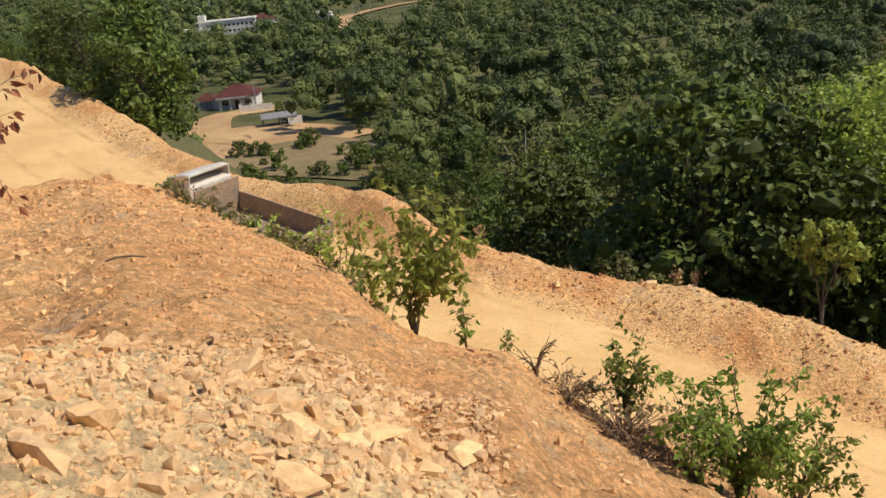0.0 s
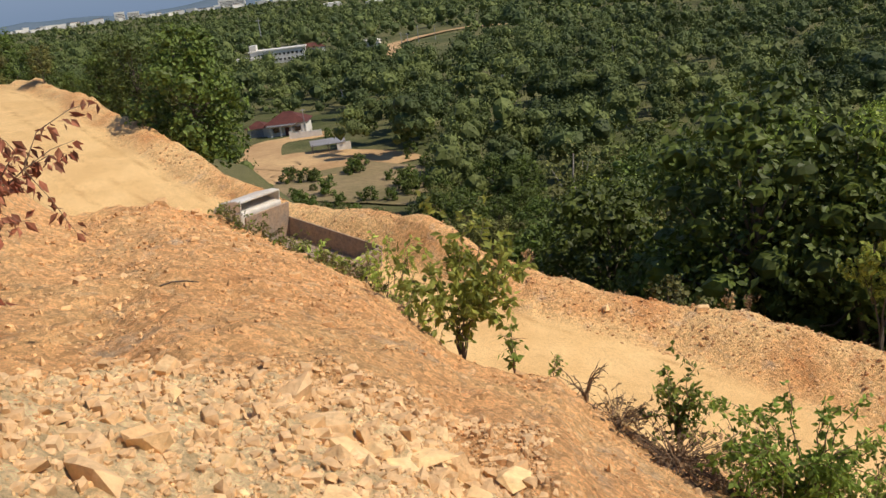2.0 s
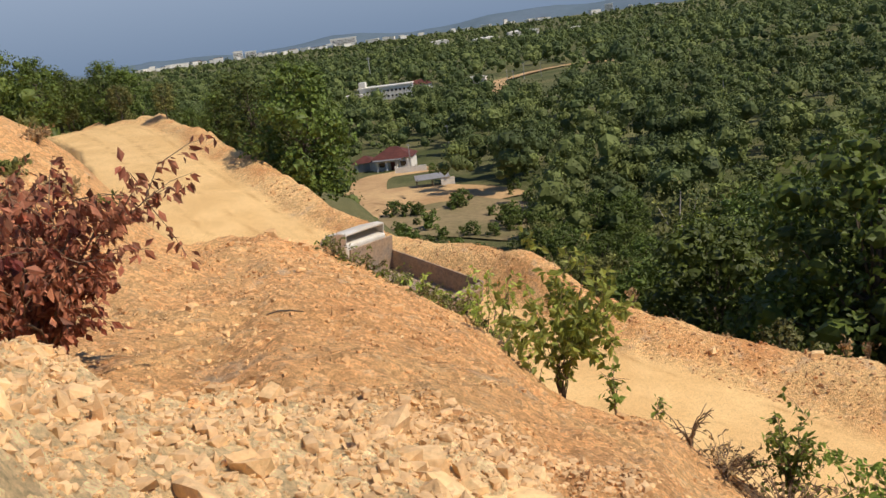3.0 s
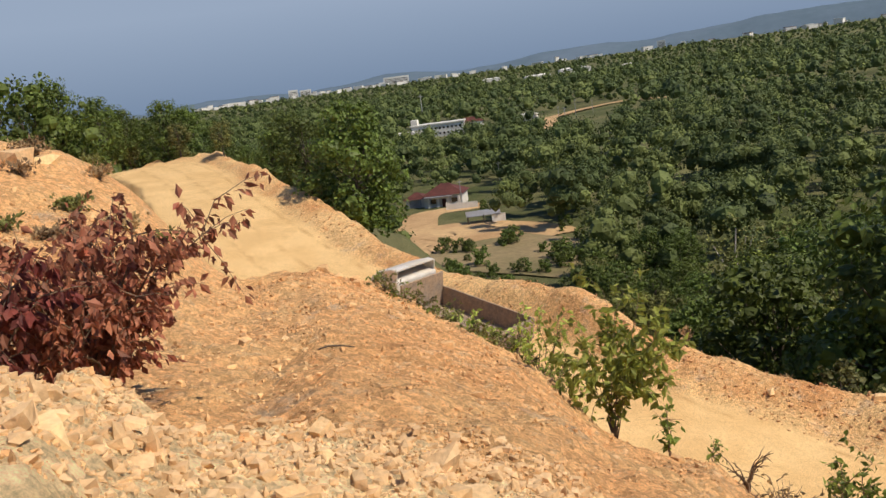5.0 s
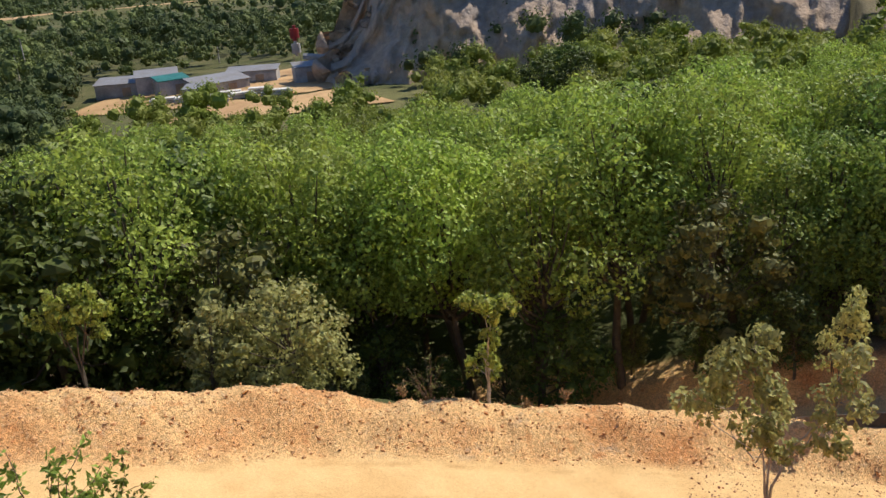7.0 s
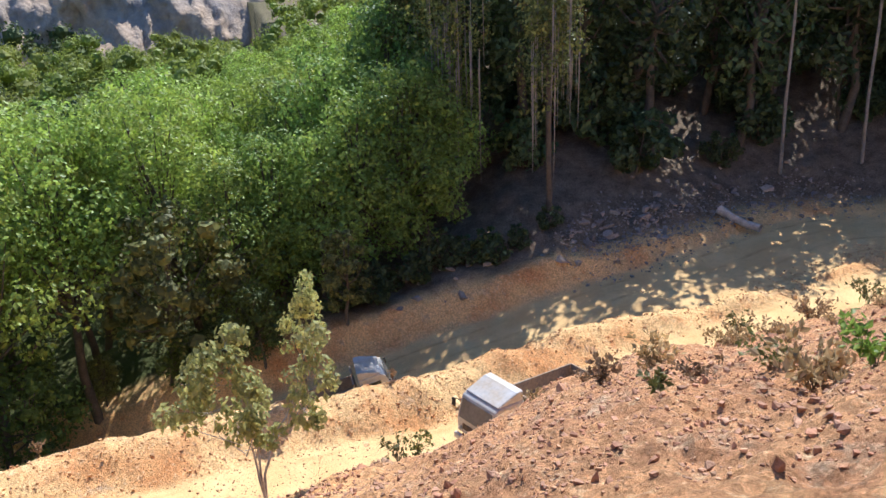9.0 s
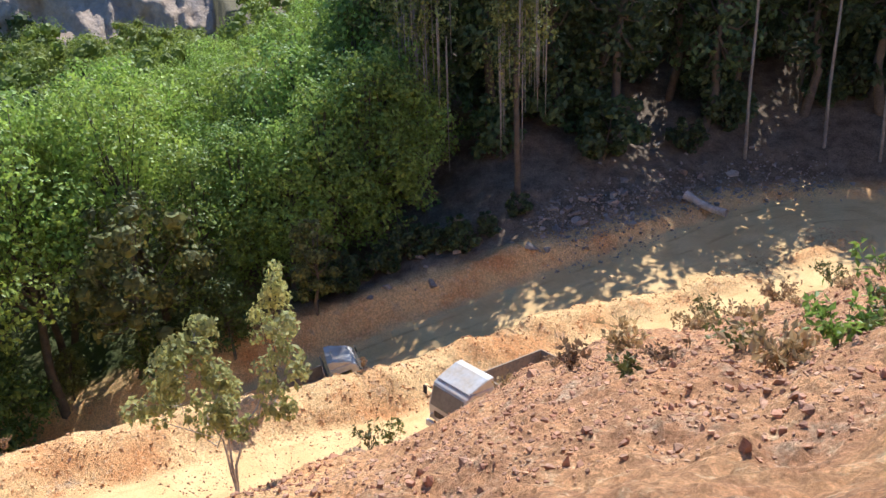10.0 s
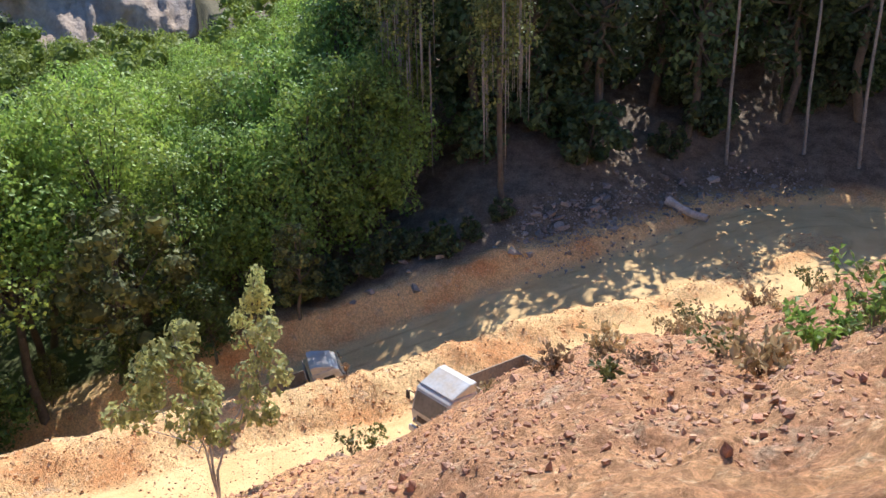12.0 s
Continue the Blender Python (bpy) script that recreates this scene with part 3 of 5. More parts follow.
m_cliff = mat("quarry_rock", (0.50, 0.35, 0.22), rough=0.95, vary=0.25, scale=(0.045, 0.5), bump=0.8, bump_scale=0.8, other=(0.34, 0.28, 0.23))
m_woods = mat("far_foliage", (0.092, 0.12, 0.032), rough=0.7, vary=0.4, scale=(0.015, 0.13), bump=0, other=(0.055, 0.08, 0.022), translucent=0.15, island=0.15, tone=(0.15, 0.18, 0.045))
m_canopy = mat("plantation_foliage", (0.30, 0.37, 0.06), rough=0.6, vary=0.25, scale=(0.03, 0.3), bump=0, other=(0.21, 0.28, 0.045), translucent=0.4, island=0.2, tone=(0.33, 0.36, 0.07))
# far hills: the blue grey base colour stands in for aerial haze
m_mountain = mat("haze_tinted_hills", (0.125, 0.165, 0.205), rough=1.0, vary=0.06, scale=(0.002, 0.02), bump=0, other=(0.10, 0.14, 0.17), spec=0.0)
m_twig = mat("dry_twig", (0.26, 0.17, 0.10), rough=0.9, vary=0.3, scale=(3, 20), bump=0)


# ---- stones: angular hulls, the larger ones things of their own, the small ones gravel ----
def hull(seed, points=12, flat=0.75):
    """An angular stone of unit size: a mesh."""
    r2 = np.random.default_rng(seed)
    bm = bmesh.new()
    p = np.array([(i, j, k) for i in (-1, 1) for j in (-1, 1) for k in (-1, 1)], float) * r2.uniform(0.22, 1.0, (8, 3))
    p = np.vstack([p, r2.normal(size=(max(points - 8, 0), 3)) * 0.6])
    p *= np.array([0.5, 0.5 * r2.uniform(0.6, 0.95), 0.5 * flat * r2.uniform(0.7, 1.1)])
    for q in p:
        bm.verts.new(q)
    res = bmesh.ops.convex_hull(bm, input=bm.verts)
    bmesh.ops.delete(bm, geom=[v for v in bm.verts if not v.link_faces], context="VERTS")
    bmesh.ops.triangulate(bm, faces=bm.faces)
    bm.verts.index_update()
    v = np.array([q.co[:] for q in bm.verts])
    f = np.array([[q.index for q in t.verts] for t in bm.faces])
    bm.free()
    return v, f


stone_shapes = [hull(100 + i) for i in range(10)]
pebble_shapes = [hull(200 + i, 9) for i in range(10)]
stone_meshes = {}
for tone, material in (("tan", m_rock), ("dark", m_rockdark), ("grey", m_greyrock)):
    for i, (v, f) in enumerate(stone_shapes):
        me = bpy.data.meshes.new("stone")
        me.from_pydata([tuple(q) for q in v], [], [tuple(int(k) for k in t) for t in f])
        me.materials.append(material)
        stone_meshes[tone, i] = me


def scatter(n, az0, az1, r0, r1, power=1.0):
    """Random azimuths and distances, denser near r0 with higher power."""
    return rng.uniform(az0, az1, n), r0 + (r1 - r0) * rng.random(n) ** power


def stones(n, az0, az1, r0, r1, s0, s1, tone, label, group, power=1.0, sink=0.25):
    az, r = scatter(n, az0, az1, r0, r1, power)
    x, y = r * np.sin(np.radians(az)), r * np.cos(np.radians(az))
    z = ground_rel(x, y)[0] + EYE
    for k in range(n):
        s = s0 + (s1 - s0) * rng.random() ** 3.6
        ob = new("stone", stone_meshes[tone if rng.random() < 0.85 else "tan", int(rng.integers(10))])
        ob.matrix_basis = pose(x[k], y[k], z[k] + s * (0.32 - sink), rng.uniform(-25, 25), rng.uniform(-25, 25), rng.uniform(0, 360)) @ Matrix.Diagonal((s, s * rng.uniform(0.8, 1.2), s * rng.uniform(0.8, 1.3), 1))
        tagged(ob, label, "stone", group)


def gravel(name, x, y, size, material, label):
    """Many small stones as one mesh lying on the ground."""
    z = ground_rel(x, y)[0] + EYE
    pick = rng.integers(0, len(pebble_shapes), len(x))
    ang = rng.uniform(0, 2 * math.pi, len(x))
    o, vs, fs = 0, [], []
    for i, (v, f) in enumerate(pebble_shapes):
        k = np.where(pick == i)[0]
        c, s = np.cos(ang[k])[:, None], np.sin(ang[k])[:, None]
        sz = size[k][:, None]
        px = (v[None, :, 0] * c - v[None, :, 1] * s) * sz + x[k][:, None]
        py = (v[None, :, 0] * s + v[None, :, 1] * c) * sz + y[k][:, None]
        pz = v[None, :, 2] * sz * 1.1 + (z[k] + size[k] * 0.12)[:, None]
        vs.append(np.stack([px, py, pz], -1).reshape(-1, 3))
        fs.append((f[None] + (np.arange(len(k)) * len(v))[:, None, None] + o).reshape(-1, 3))
        o += len(k) * len(v)
    return tagged(quick(name, np.vstack(vs), np.vstack(fs), material), label, "gravel", kind="stuff")


stones(110, -44, 4, 2.6, 5.8, 0.05, 0.24, "tan", "pale angular tan rubble stone on the earth pile", "rubble stones", 0.8)
stones(24, -40, 20, 4.5, 12, 0.04, 0.16, "tan", "small tan stone on the earth slope", "slope stones")
stones(70, 78, 124, 7, 27, 0.05, 0.34, "dark", "dusty brown grey rock on the loose slope", "slope rocks", 0.7)
stones(20, -6, 100, 27.5, 30.5, 0.15, 0.45, "tan", "pale stone lying on the roadside berm", "berm stones")
stones(14, 96, 122, 46, 68, 0.3, 0.9, "grey", "grey rock at the foot of the wood", "wood rocks")
n = 22000
az, r = scatter(n, -48, 32, 2.4, 20, 1.5)
gravel("slope_gravel", r * np.sin(np.radians(az)), r * np.cos(np.radians(az)), (0.003 + 0.0026 * r) * rng.lognormal(0, 0.55, n), m_clod, "loose tan gravel on the earth slope")
n = 8000
az, r = scatter(n, -48, 3, 2.4, 5.9, 0.8)
gravel("rubble", r * np.sin(np.radians(az)), r * np.cos(np.radians(az)), np.minimum(0.03 * rng.lognormal(0, 0.55, n), 0.12), m_rock, "broken pale rubble heaped near the viewer")
n = 19000
az, r = scatter(n, 68, 126, 5, 30, 0.8)
gravel("rocky_gravel", r * np.sin(np.radians(az)), r * np.cos(np.radians(az)), np.minimum(0.034 * rng.lognormal(0, 0.6, n), 0.11), m_rockdark, "brown and grey broken stones on the slope")
n = 14000
k = rng.integers(4 * SPAN, CUT, n)
off = HALF + 0.1 + rng.random(n) * 3.2
gravel("berm_gravel", road_line[k, 0] - road_dir[k, 1] * off + rng.normal(0, 0.2, n), road_line[k, 1] + road_dir[k, 0] * off + rng.normal(0, 0.2, n), np.minimum(0.042 * rng.lognormal(0, 0.6, n), 0.16), m_clod, "stones and clods on the tan roadside berm")
n = 3000
k = rng.integers(CUT + SPAN, len(road_line) - 4 * SPAN, n)
off = -(HALF + 0.8 + rng.random(n) * 5)
gravel("shade_gravel", road_line[k, 0] - road_dir[k, 1] * off + rng.normal(0, 0.8, n), road_line[k, 1] + road_dir[k, 0] * off + rng.normal(0, 0.8, n), 0.10 * rng.lognormal(0, 0.6, n), m_greyrock, "grey stones along the shaded road bank")


for i in range(52):
    k = int(rng.integers(CUT + SPAN, CUT + 5 * SPAN))
    off = -(HALF + 1.6 + rng.random() * 4.5)
    x, y = road_line[k, 0] - road_dir[k, 1] * off, road_line[k, 1] + road_dir[k, 0] * off
    z, size = float(ground_rel(np.array([x]), np.array([y]))[0][0]) + EYE, rng.uniform(0.25, 1.1)
    ob = new("stone", stone_meshes["grey", int(rng.integers(10))])
    ob.matrix_basis = pose(x, y, z + size * 0.1, rng.uniform(-20, 20), rng.uniform(-20, 20), rng.uniform(0, 360)) @ Matrix.Diagonal((size, size * 0.7, size * 0.6, 1))
    tagged(ob, "grey brown rock in the debris along the shaded bank", "stone", "wood rocks")


def lone_stone(az, r, size, tone, label, squash=1.0, turn=0):
    x, y, _ = polar(az, r)
    ob = new("boulder", stone_meshes[tone, int(rng.integers(10))])
    ob.matrix_basis = pose(x, y, ground_z(az, r) - size * 0.02, 8, -6, turn) @ Matrix.Diagonal((size, size * 0.8, size * squash, 1))
    return tagged(ob, label, "boulder")


lone_stone(-15.6, 19.3, 0.85, "dark", "rust brown boulder on the lip of the slope", 0.9)
lone_stone(-38.2, 22.0, 1.3, "tan", "large tan boulder on top of the earth bank", 0.6)
lone_stone(-36.2, 22.4, 1.0, "tan", "large tan boulder on top of the earth bank", 0.6, 70)
v, f = tube([(-0.28, 0, 0.03), (-0.1, 0.02, 0.06), (0.1, 0, 0.05), (0.3, -0.06, 0.02)], [0.012, 0.016, 0.014, 0.008], 5)
stick = quick("stick", v, f, m_bark, None, True)
plant(tagged(stick, "dry dark stick lying on the earth slope", "stick"), -20.8, 9.6, 0.75, 10, 0.0, first=True)
lone_stone(88.7, 33.2, 0.75, "tan", "pale stone on the roadside berm crest", 0.7)
lone_stone(14.6, 29.0, 0.6, "tan", "pale stone on the roadside berm crest", 0.7)
for a, b, c in ((-12.4, 3.9, 0.32), (-15.0, 4.3, 0.30), (-8.5, 3.6, 0.26), (-6.5, 3.9, 0.30), (-11.0, 3.35, 0.24), (-4.5, 3.5, 0.22)):
    lone_stone(a, b, c, "tan", "larger pale stone sticking out of the rubble", 0.9, a * 20)


# ---- shrubs and saplings ----
def shrub(name, seed, height, width, stems, leaves, size, leafmat, label, category="shrub", bare=0.25, lean=(0, 0), thick=0.012, droop=0.7, twigs=4):
    """A shrub of curved stems and twigs with leaves hanging along them."""
    r2 = np.random.default_rng(seed)
    root = new(name)
    tubes, spots, dirs = [], [], []
    for i in range(stems):
        a = r2.uniform(0, 2 * math.pi)
        out = width * 0.5 * r2.uniform(0.25, 1.0)
        h = height * r2.uniform(0.6, 1.0)
        u = np.linspace(0, 1, 8)[:, None]
        end = np.array([math.cos(a) * out + lean[0], math.sin(a) * out + lean[1], h])
        pts = end * np.concatenate([u ** 1.4, u ** 1.4, u ** 0.8], 1) + r2.normal(scale=0.02 * height, size=(8, 3)) * (u > 0)
        pts[0, 2] = -0.1
        tubes.append(tube(pts, np.linspace(thick, thick * 0.25, 8) * (height ** 0.5), 4))
        for j in range(twigs):
            k = int(r2.integers(3, 8))
            d = r2.normal(size=3) + np.array([math.cos(a), math.sin(a), 0.5])
            d /= np.linalg.norm(d)
            ln = height * r2.uniform(0.12, 0.32)
            tp = np.array([pts[k], pts[k] + d * ln * 0.55, pts[k] + d * ln + np.array([0, 0, -0.12 * ln])])
            tubes.append(tube(tp, [thick * 0.45, thick * 0.3, thick * 0.15], 3))
            for w in np.linspace(0.2, 1.0, 6):
                spots.append(tp[0] + (tp[2] - tp[0]) * w), dirs.append(d)
        for w in np.linspace(bare, 1, 14):
            q = w * 7
            i0 = min(int(q), 6)
            spots.append(pts[i0] + (pts[i0 + 1] - pts[i0]) * (q - i0)), dirs.append(end / np.linalg.norm(end))
    v, f = join(tubes)
    quick("branchwork", v, f, m_twig if leafmat is not m_leafbright else m_bark, root, True)
    if leaves:
        spots, dirs = np.array(spots), np.array(dirs)
        k = r2.integers(0, len(spots), leaves)
        out = r2.normal(size=(leaves, 3)) * 0.8 + dirs[k] * 0.5
        out[:, 2] -= droop
        out /= np.linalg.norm(out, axis=1)[:, None]
        s = size * r2.uniform(0.6, 1.35, leaves)[:, None]
        c = spots[k] + out * s * 0.55 + r2.normal(scale=0.015 * height, size=(leaves, 3))
        sv = np.cross(out, r2.normal(size=(leaves, 3)))
        sv /= np.linalg.norm(sv, axis=1)[:, None] + 1e-9
        up = np.cross(out, sv) * 0.10
        lv = np.stack([c - out * s * 0.5, c + sv * s * 0.27 + up * s - out * s * 0.05, c + out * s * 0.5, c - sv * s * 0.27 + up * s - out * s * 0.05], 1).reshape(-1, 3)
        quick("leaves", lv, np.arange(leaves * 4).reshape(-1, 4), leafmat, root)
    return tagged(root, label, category)


def put(ob, az, r, turn=0.0, sink=0.03, scale=1.0):
    return plant(ob, az, r, scale, turn, sink, first=True)


m_leafmid = mat("leaf_shrub", (0.165, 0.235, 0.042), rough=0.5, vary=0.25, scale=(2.0, 9.0), bump=0, other=(0.21, 0.28, 0.05), translucent=0.5, island=0.45)
m_leafsap = mat("leaf_sapling", (0.42, 0.50, 0.10), rough=0.5, vary=0.25, scale=(2.0, 9.0), bump=0, other=(0.33, 0.42, 0.08), translucent=0.45, island=0.4)
put(shrub("sapling", 1, 2.2, 2.2, 14, 1150, 0.16, m_leafsap, "leafy green sapling on the lip above the road", "sapling", lean=(0.55, 0.1), bare=0.2, thick=0.007), -2.4, 12.3)
put(shrub("sprig", 2, 0.75, 0.5, 4, 70, 0.11, m_leafmid, "low green sprig on the lip of the slope", "plant"), 1.3, 11.2)
put(shrub("sprig", 3, 0.45, 0.3, 2, 30, 0.10, m_leafmid, "low green sprig on the lip of the slope", "plant"), 4.0, 10.8)
put(shrub("shrub", 4, 1.25, 0.5, 8, 700, 0.085, m_leafmid, "upright green shrub on the edge of the slope"), 12.7, 9.5)
put(shrub("shrub", 5, 1.5, 1.7, 22, 2700, 0.085, m_leafmid, "broad green shrub with hanging leaves on the slope edge", bare=0.15), 20.8, 8.4)
put(shrub("shrub", 6, 1.0, 1.3, 10, 700, 0.085, m_leafmid, "green shrub with long side shoots", bare=0.3), 24.6, 8.3)
put(shrub("brush_heap", 7, 0.40, 2.0, 90, 420, 0.07, m_straw, "heap of dead grey brown branches on the slope edge", "branches", thick=0.018), 12.4, 8.95, 0, 0.08)
put(shrub("brush_heap", 11, 0.38, 1.6, 70, 200, 0.07, m_straw, "heap of dead grey brown branches on the slope edge", "branches", thick=0.016), 16.8, 8.6, 0, 0.08)
put(shrub("brush_heap", 8, 0.36, 1.4, 60, 260, 0.07, m_straw, "heap of dead grey brown branches on the slope edge", "branches", thick=0.018), 8.4, 9.5, 0, 0.08)
put(shrub("brush_heap", 9, 0.6, 0.9, 9, 10, 0.05, m_leafolive, "bare arching dead branches on the slope lip", "branches", thick=0.018), 6.2, 10.2)
for i, (a, r0, h) in enumerate(((-11.2, 17.0, 1.3), (-10.4, 16.9, 1.0), (-8.4, 15.9, 1.2), (-7.2, 15.4, 1.7), (-6.4, 15.0, 1.9), (-5.2, 14.6, 1.6), (-4.4, 14.2, 1.0))):
    put(shrub("sapling", 20 + i, h, 0.9, 4, 110, 0.12, m_leafsap, "thin young green sapling on the cut slope", "sapling", bare=0.4, thick=0.009), a, r0)
for i in range(20):
    a = -17.5 + i * 0.6
    put(shrub("creeper", 40 + i, rng.uniform(0.2, 0.36), 1.1, 9, 110, 0.08, m_leafolive if i % 3 else m_leafmid, "low green and brown creeper along the slope lip", "plant", bare=0.1), a, np.interp(a, [-21, -16, -12, -6], [21.3, 18.8, 16.7, 14.3]) + rng.uniform(-0.5, 0.4))
put(shrub("withered_bush", 60, 1.6, 2.3, 38, 6000, 0.09, m_leafred, "withered bush with hanging red brown leaves", "bush", bare=0.1, droop=1.3, twigs=8), -35.6, 7.0)
put(shrub("withered_bush", 61, 1.45, 1.5, 14, 1700, 0.10, m_leafred, "withered bush with hanging red brown leaves", "bush", bare=0.1, droop=1.3, twigs=7), -43.0, 6.3)
for i, (a, r0, h, w, n, m) in enumerate(((108.7, 23.0, 0.9, 1.1, 240, m_leafolive), (108.4, 22, 0.7, 1.9, 500, m_straw), (116.5, 26.5, 1.0, 1.5, 420, m_leafolive), (103.1, 13.5, 0.7, 0.9, 260, m_straw), (113.2, 24.5, 0.8, 1.6, 380, m_straw),
                                         (111.0, 21, 0.6, 1.2, 260, m_straw), (85.5, 16, 0.9, 0.9, 160, m_leafolive), (84.0, 14.0, 0.8, 0.8, 130, m_leafolive), (117.5, 8.5, 0.6, 1.1, 260, m_leafmid), (120.5, 8.0, 0.7, 1.2, 260, m_leafmid), (114.0, 9.0, 0.55, 1.3, 300, m_straw), (111, 10, 0.5, 0.8, 120, m_leafolive), (122, 16, 0.6, 0.7, 110, m_leafolive), (99.5, 13, 0.5, 0.8, 160, m_straw))):
    dry = m is m_straw
    put(shrub("grass_tuft" if dry else "weed", 80 + i, h, w, 26 if dry else 9, n, 0.13 if dry else 0.10, m, "tuft of dry straw coloured grass among stones" if dry else "small green weed growing among slope stones", "grass" if dry else "plant", twigs=2, thick=0.006, droop=-0.4 if dry else 0.4), a, r0)

for i in range(18):
    a = rng.uniform(-41, -29.5)
    put(shrub("grass_tuft", 130 + i, 0.32, 1.0, 18, 160, 0.12, m_straw if i % 4 else m_leafolive, "tuft of dry brown grass on the earth bank", "grass", twigs=2, thick=0.006, droop=-0.3), a, rng.uniform(17, 26))

# saplings and bushes along the berm
def forked_tree(name, seed, stems, clumps, leaves, size, leafmat, barkmat, label, thick=0.05):
    """A young tree of a few bent stems, each clump of leaves (x, y, z, radius) held by its own branch; local x runs across the road."""
    r2 = np.random.default_rng(seed)
    root = new(name)
    wood, spots, rad = [], [], []
    for end in stems:
        end = np.array(end, float)
        u = np.linspace(0, 1, 7)[:, None]
        line = end * np.concatenate([u ** 2.6, u ** 2.6, u], 1) + r2.normal(scale=0.03, size=(7, 3)) * (u > 0.1)
        line[0, 2] = -0.3
        wood.append(tube(line, np.linspace(thick, thick * 0.35, 7), 6))
    tips = np.array(stems, float)
    for x, y, z, r in clumps:
        c = np.array([x, y, z])
        near = tips[np.argmin(np.linalg.norm(tips - c, axis=1))] * r2.uniform(0.6, 0.9)
        wood.append(tube([near, (near + c) / 2 + r2.normal(scale=0.08, size=3), c + np.array([0, 0, r * 0.6])], [thick * 0.4, thick * 0.25, thick * 0.1], 4))
        for k in range(7):
            d = r2.normal(size=3)
            d *= r / np.linalg.norm(d)
            wood.append(tube([c, c + d * 0.55, c + d], [thick * 0.16, thick * 0.12, thick * 0.06], 3))
            spots.append(c + d * 0.7)
            rad.append(r * r2.uniform(0.3, 0.5))
    v, f = join(wood)
    quick("trunk", v, f, barkmat, root, True)
    v, f = leaf_cloud(r2, np.array(spots), np.array(rad), leaves, size, 0.5)
    quick("crown", v, f, leafmat, root)
    return tagged(root, label, "tree")


m_leafdusty = mat("leaf_dusty", (0.52, 0.53, 0.19), rough=0.6, vary=0.25, scale=(0.8, 6.0), bump=0, other=(0.42, 0.44, 0.14), translucent=0.45, island=0.35)
put(forked_tree("slim_tree", 300, [(-0.35, 0, 1.9), (0.75, 0.2, 2.1), (-0.05, 0.3, 2.4)],
                [(-0.5, 0, 2.6, 0.62), (-0.75, 0.2, 2.0, 0.55), (-0.1, -0.2, 2.2, 0.5), (-0.35, 0.3, 3.1, 0.45), (-0.15, 0.2, 1.55, 0.35), (1.0, 0.1, 2.4, 0.45), (1.1, 0.2, 3.05, 0.36), (0.85, 0, 1.85, 0.36), (-1.35, 0.1, 2.15, 0.28), (0.3, -0.1, 1.45, 0.3)],
                2500, 0.115, m_leafdusty, m_barkpale, "young forked roadside tree with two thin dusty olive crowns", 0.03), 73.6, 13.2, -73.6)
put(forked_tree("slim_tree", 301, [(0.2, 0, 4.0), (-0.4, 0.2, 3.2)], [(0.2, 0, 5.2, 0.8), (0.1, 0.2, 4.2, 0.9), (-0.4, 0, 3.2, 0.8), (0.4, 0.1, 3.1, 0.7)],
                900, 0.2, m_leafdusty, m_bark, "slim leafy young tree behind the berm", 0.06), 77.6, 33.5, -77.6)
put(forked_tree("slim_tree", 302, [(-0.1, 0, 2.4), (0.35, 0.1, 4.3)], [(0.1, 0, 4.75, 0.62), (-0.6, 0.1, 4.6, 0.5), (0.85, 0, 4.4, 0.5), (0.35, 0.1, 4.1, 0.5), (0.2, 0, 3.2, 0.42), (0.05, 0.1, 2.4, 0.45), (0.2, 0, 1.7, 0.4), (-0.5, 0, 1.9, 0.4)],
                1300, 0.19, m_leafsap, m_barkpale, "crooked young tree with light green leaves on the berm", 0.07), 53.4, 30.3, -53.4)
put(forked_tree("slim_tree", 303, [(0.1, 0, 2.6), (-0.4, 0.2, 2.8), (0.5, 0.1, 2.9)], [(0, 0, 3.7, 0.7), (-0.75, 0.1, 3.3, 0.6), (0.8, 0, 3.3, 0.6), (0.2, 0.2, 2.9, 0.6), (-0.3, 0, 4.2, 0.5), (0.9, 0.1, 2.6, 0.4), (0.5, 0.1, 4.0, 0.5)],
                1300, 0.2, m_leafsap, m_bark, "young tree with a flat light green crown behind the berm", 0.06), 25.6, 31.0, -25.6)
put(make_tree("bush", 304, 6.4, 5.4, 0.05, 50, 4200, 0.2, m_leafdusty, m_bark, "large round olive green bush behind the berm"), 39.5, 34.5, 10)
put(make_tree("bush", 305, 5.4, 3.0, 0.05, 18, 1200, 0.26, m_leafdusty, m_bark, "olive green bush behind the berm"), 33.4, 34.5, 10)
put(make_tree("bush", 306, 1.9, 2.6, 0.0, 12, 700, 0.2, m_leafolive, m_bark, "low olive bush behind the berm crest"), 12.4, 31.2, 10)
put(shrub("bare_shrub", 310, 2.3, 1.9, 12, 120, 0.14, m_leafolive, "leafless grey shrub on the berm crest", thick=0.012), 48.9, 30.4)
put(shrub("bare_shrub", 311, 2.2, 1.6, 8, 90, 0.14, m_leafolive, "leafless grey shrub beside the slim tree", thick=0.012), 70.2, 31.5)
for i, (a, r0) in enumerate(((16.3, 29.6), (17.6, 29.8), (47, 29.8), (56, 30.2), (59, 30.4), (84, 33.6), (9, 30.2), (3, 30.5))):
    put(shrub("grass_tuft", 320 + i, 0.75, 0.5, 16, 70, 0.14, m_straw, "tuft of tall dry grass on the berm crest", "grass", twigs=1, thick=0.006, droop=-0.6), a, r0)


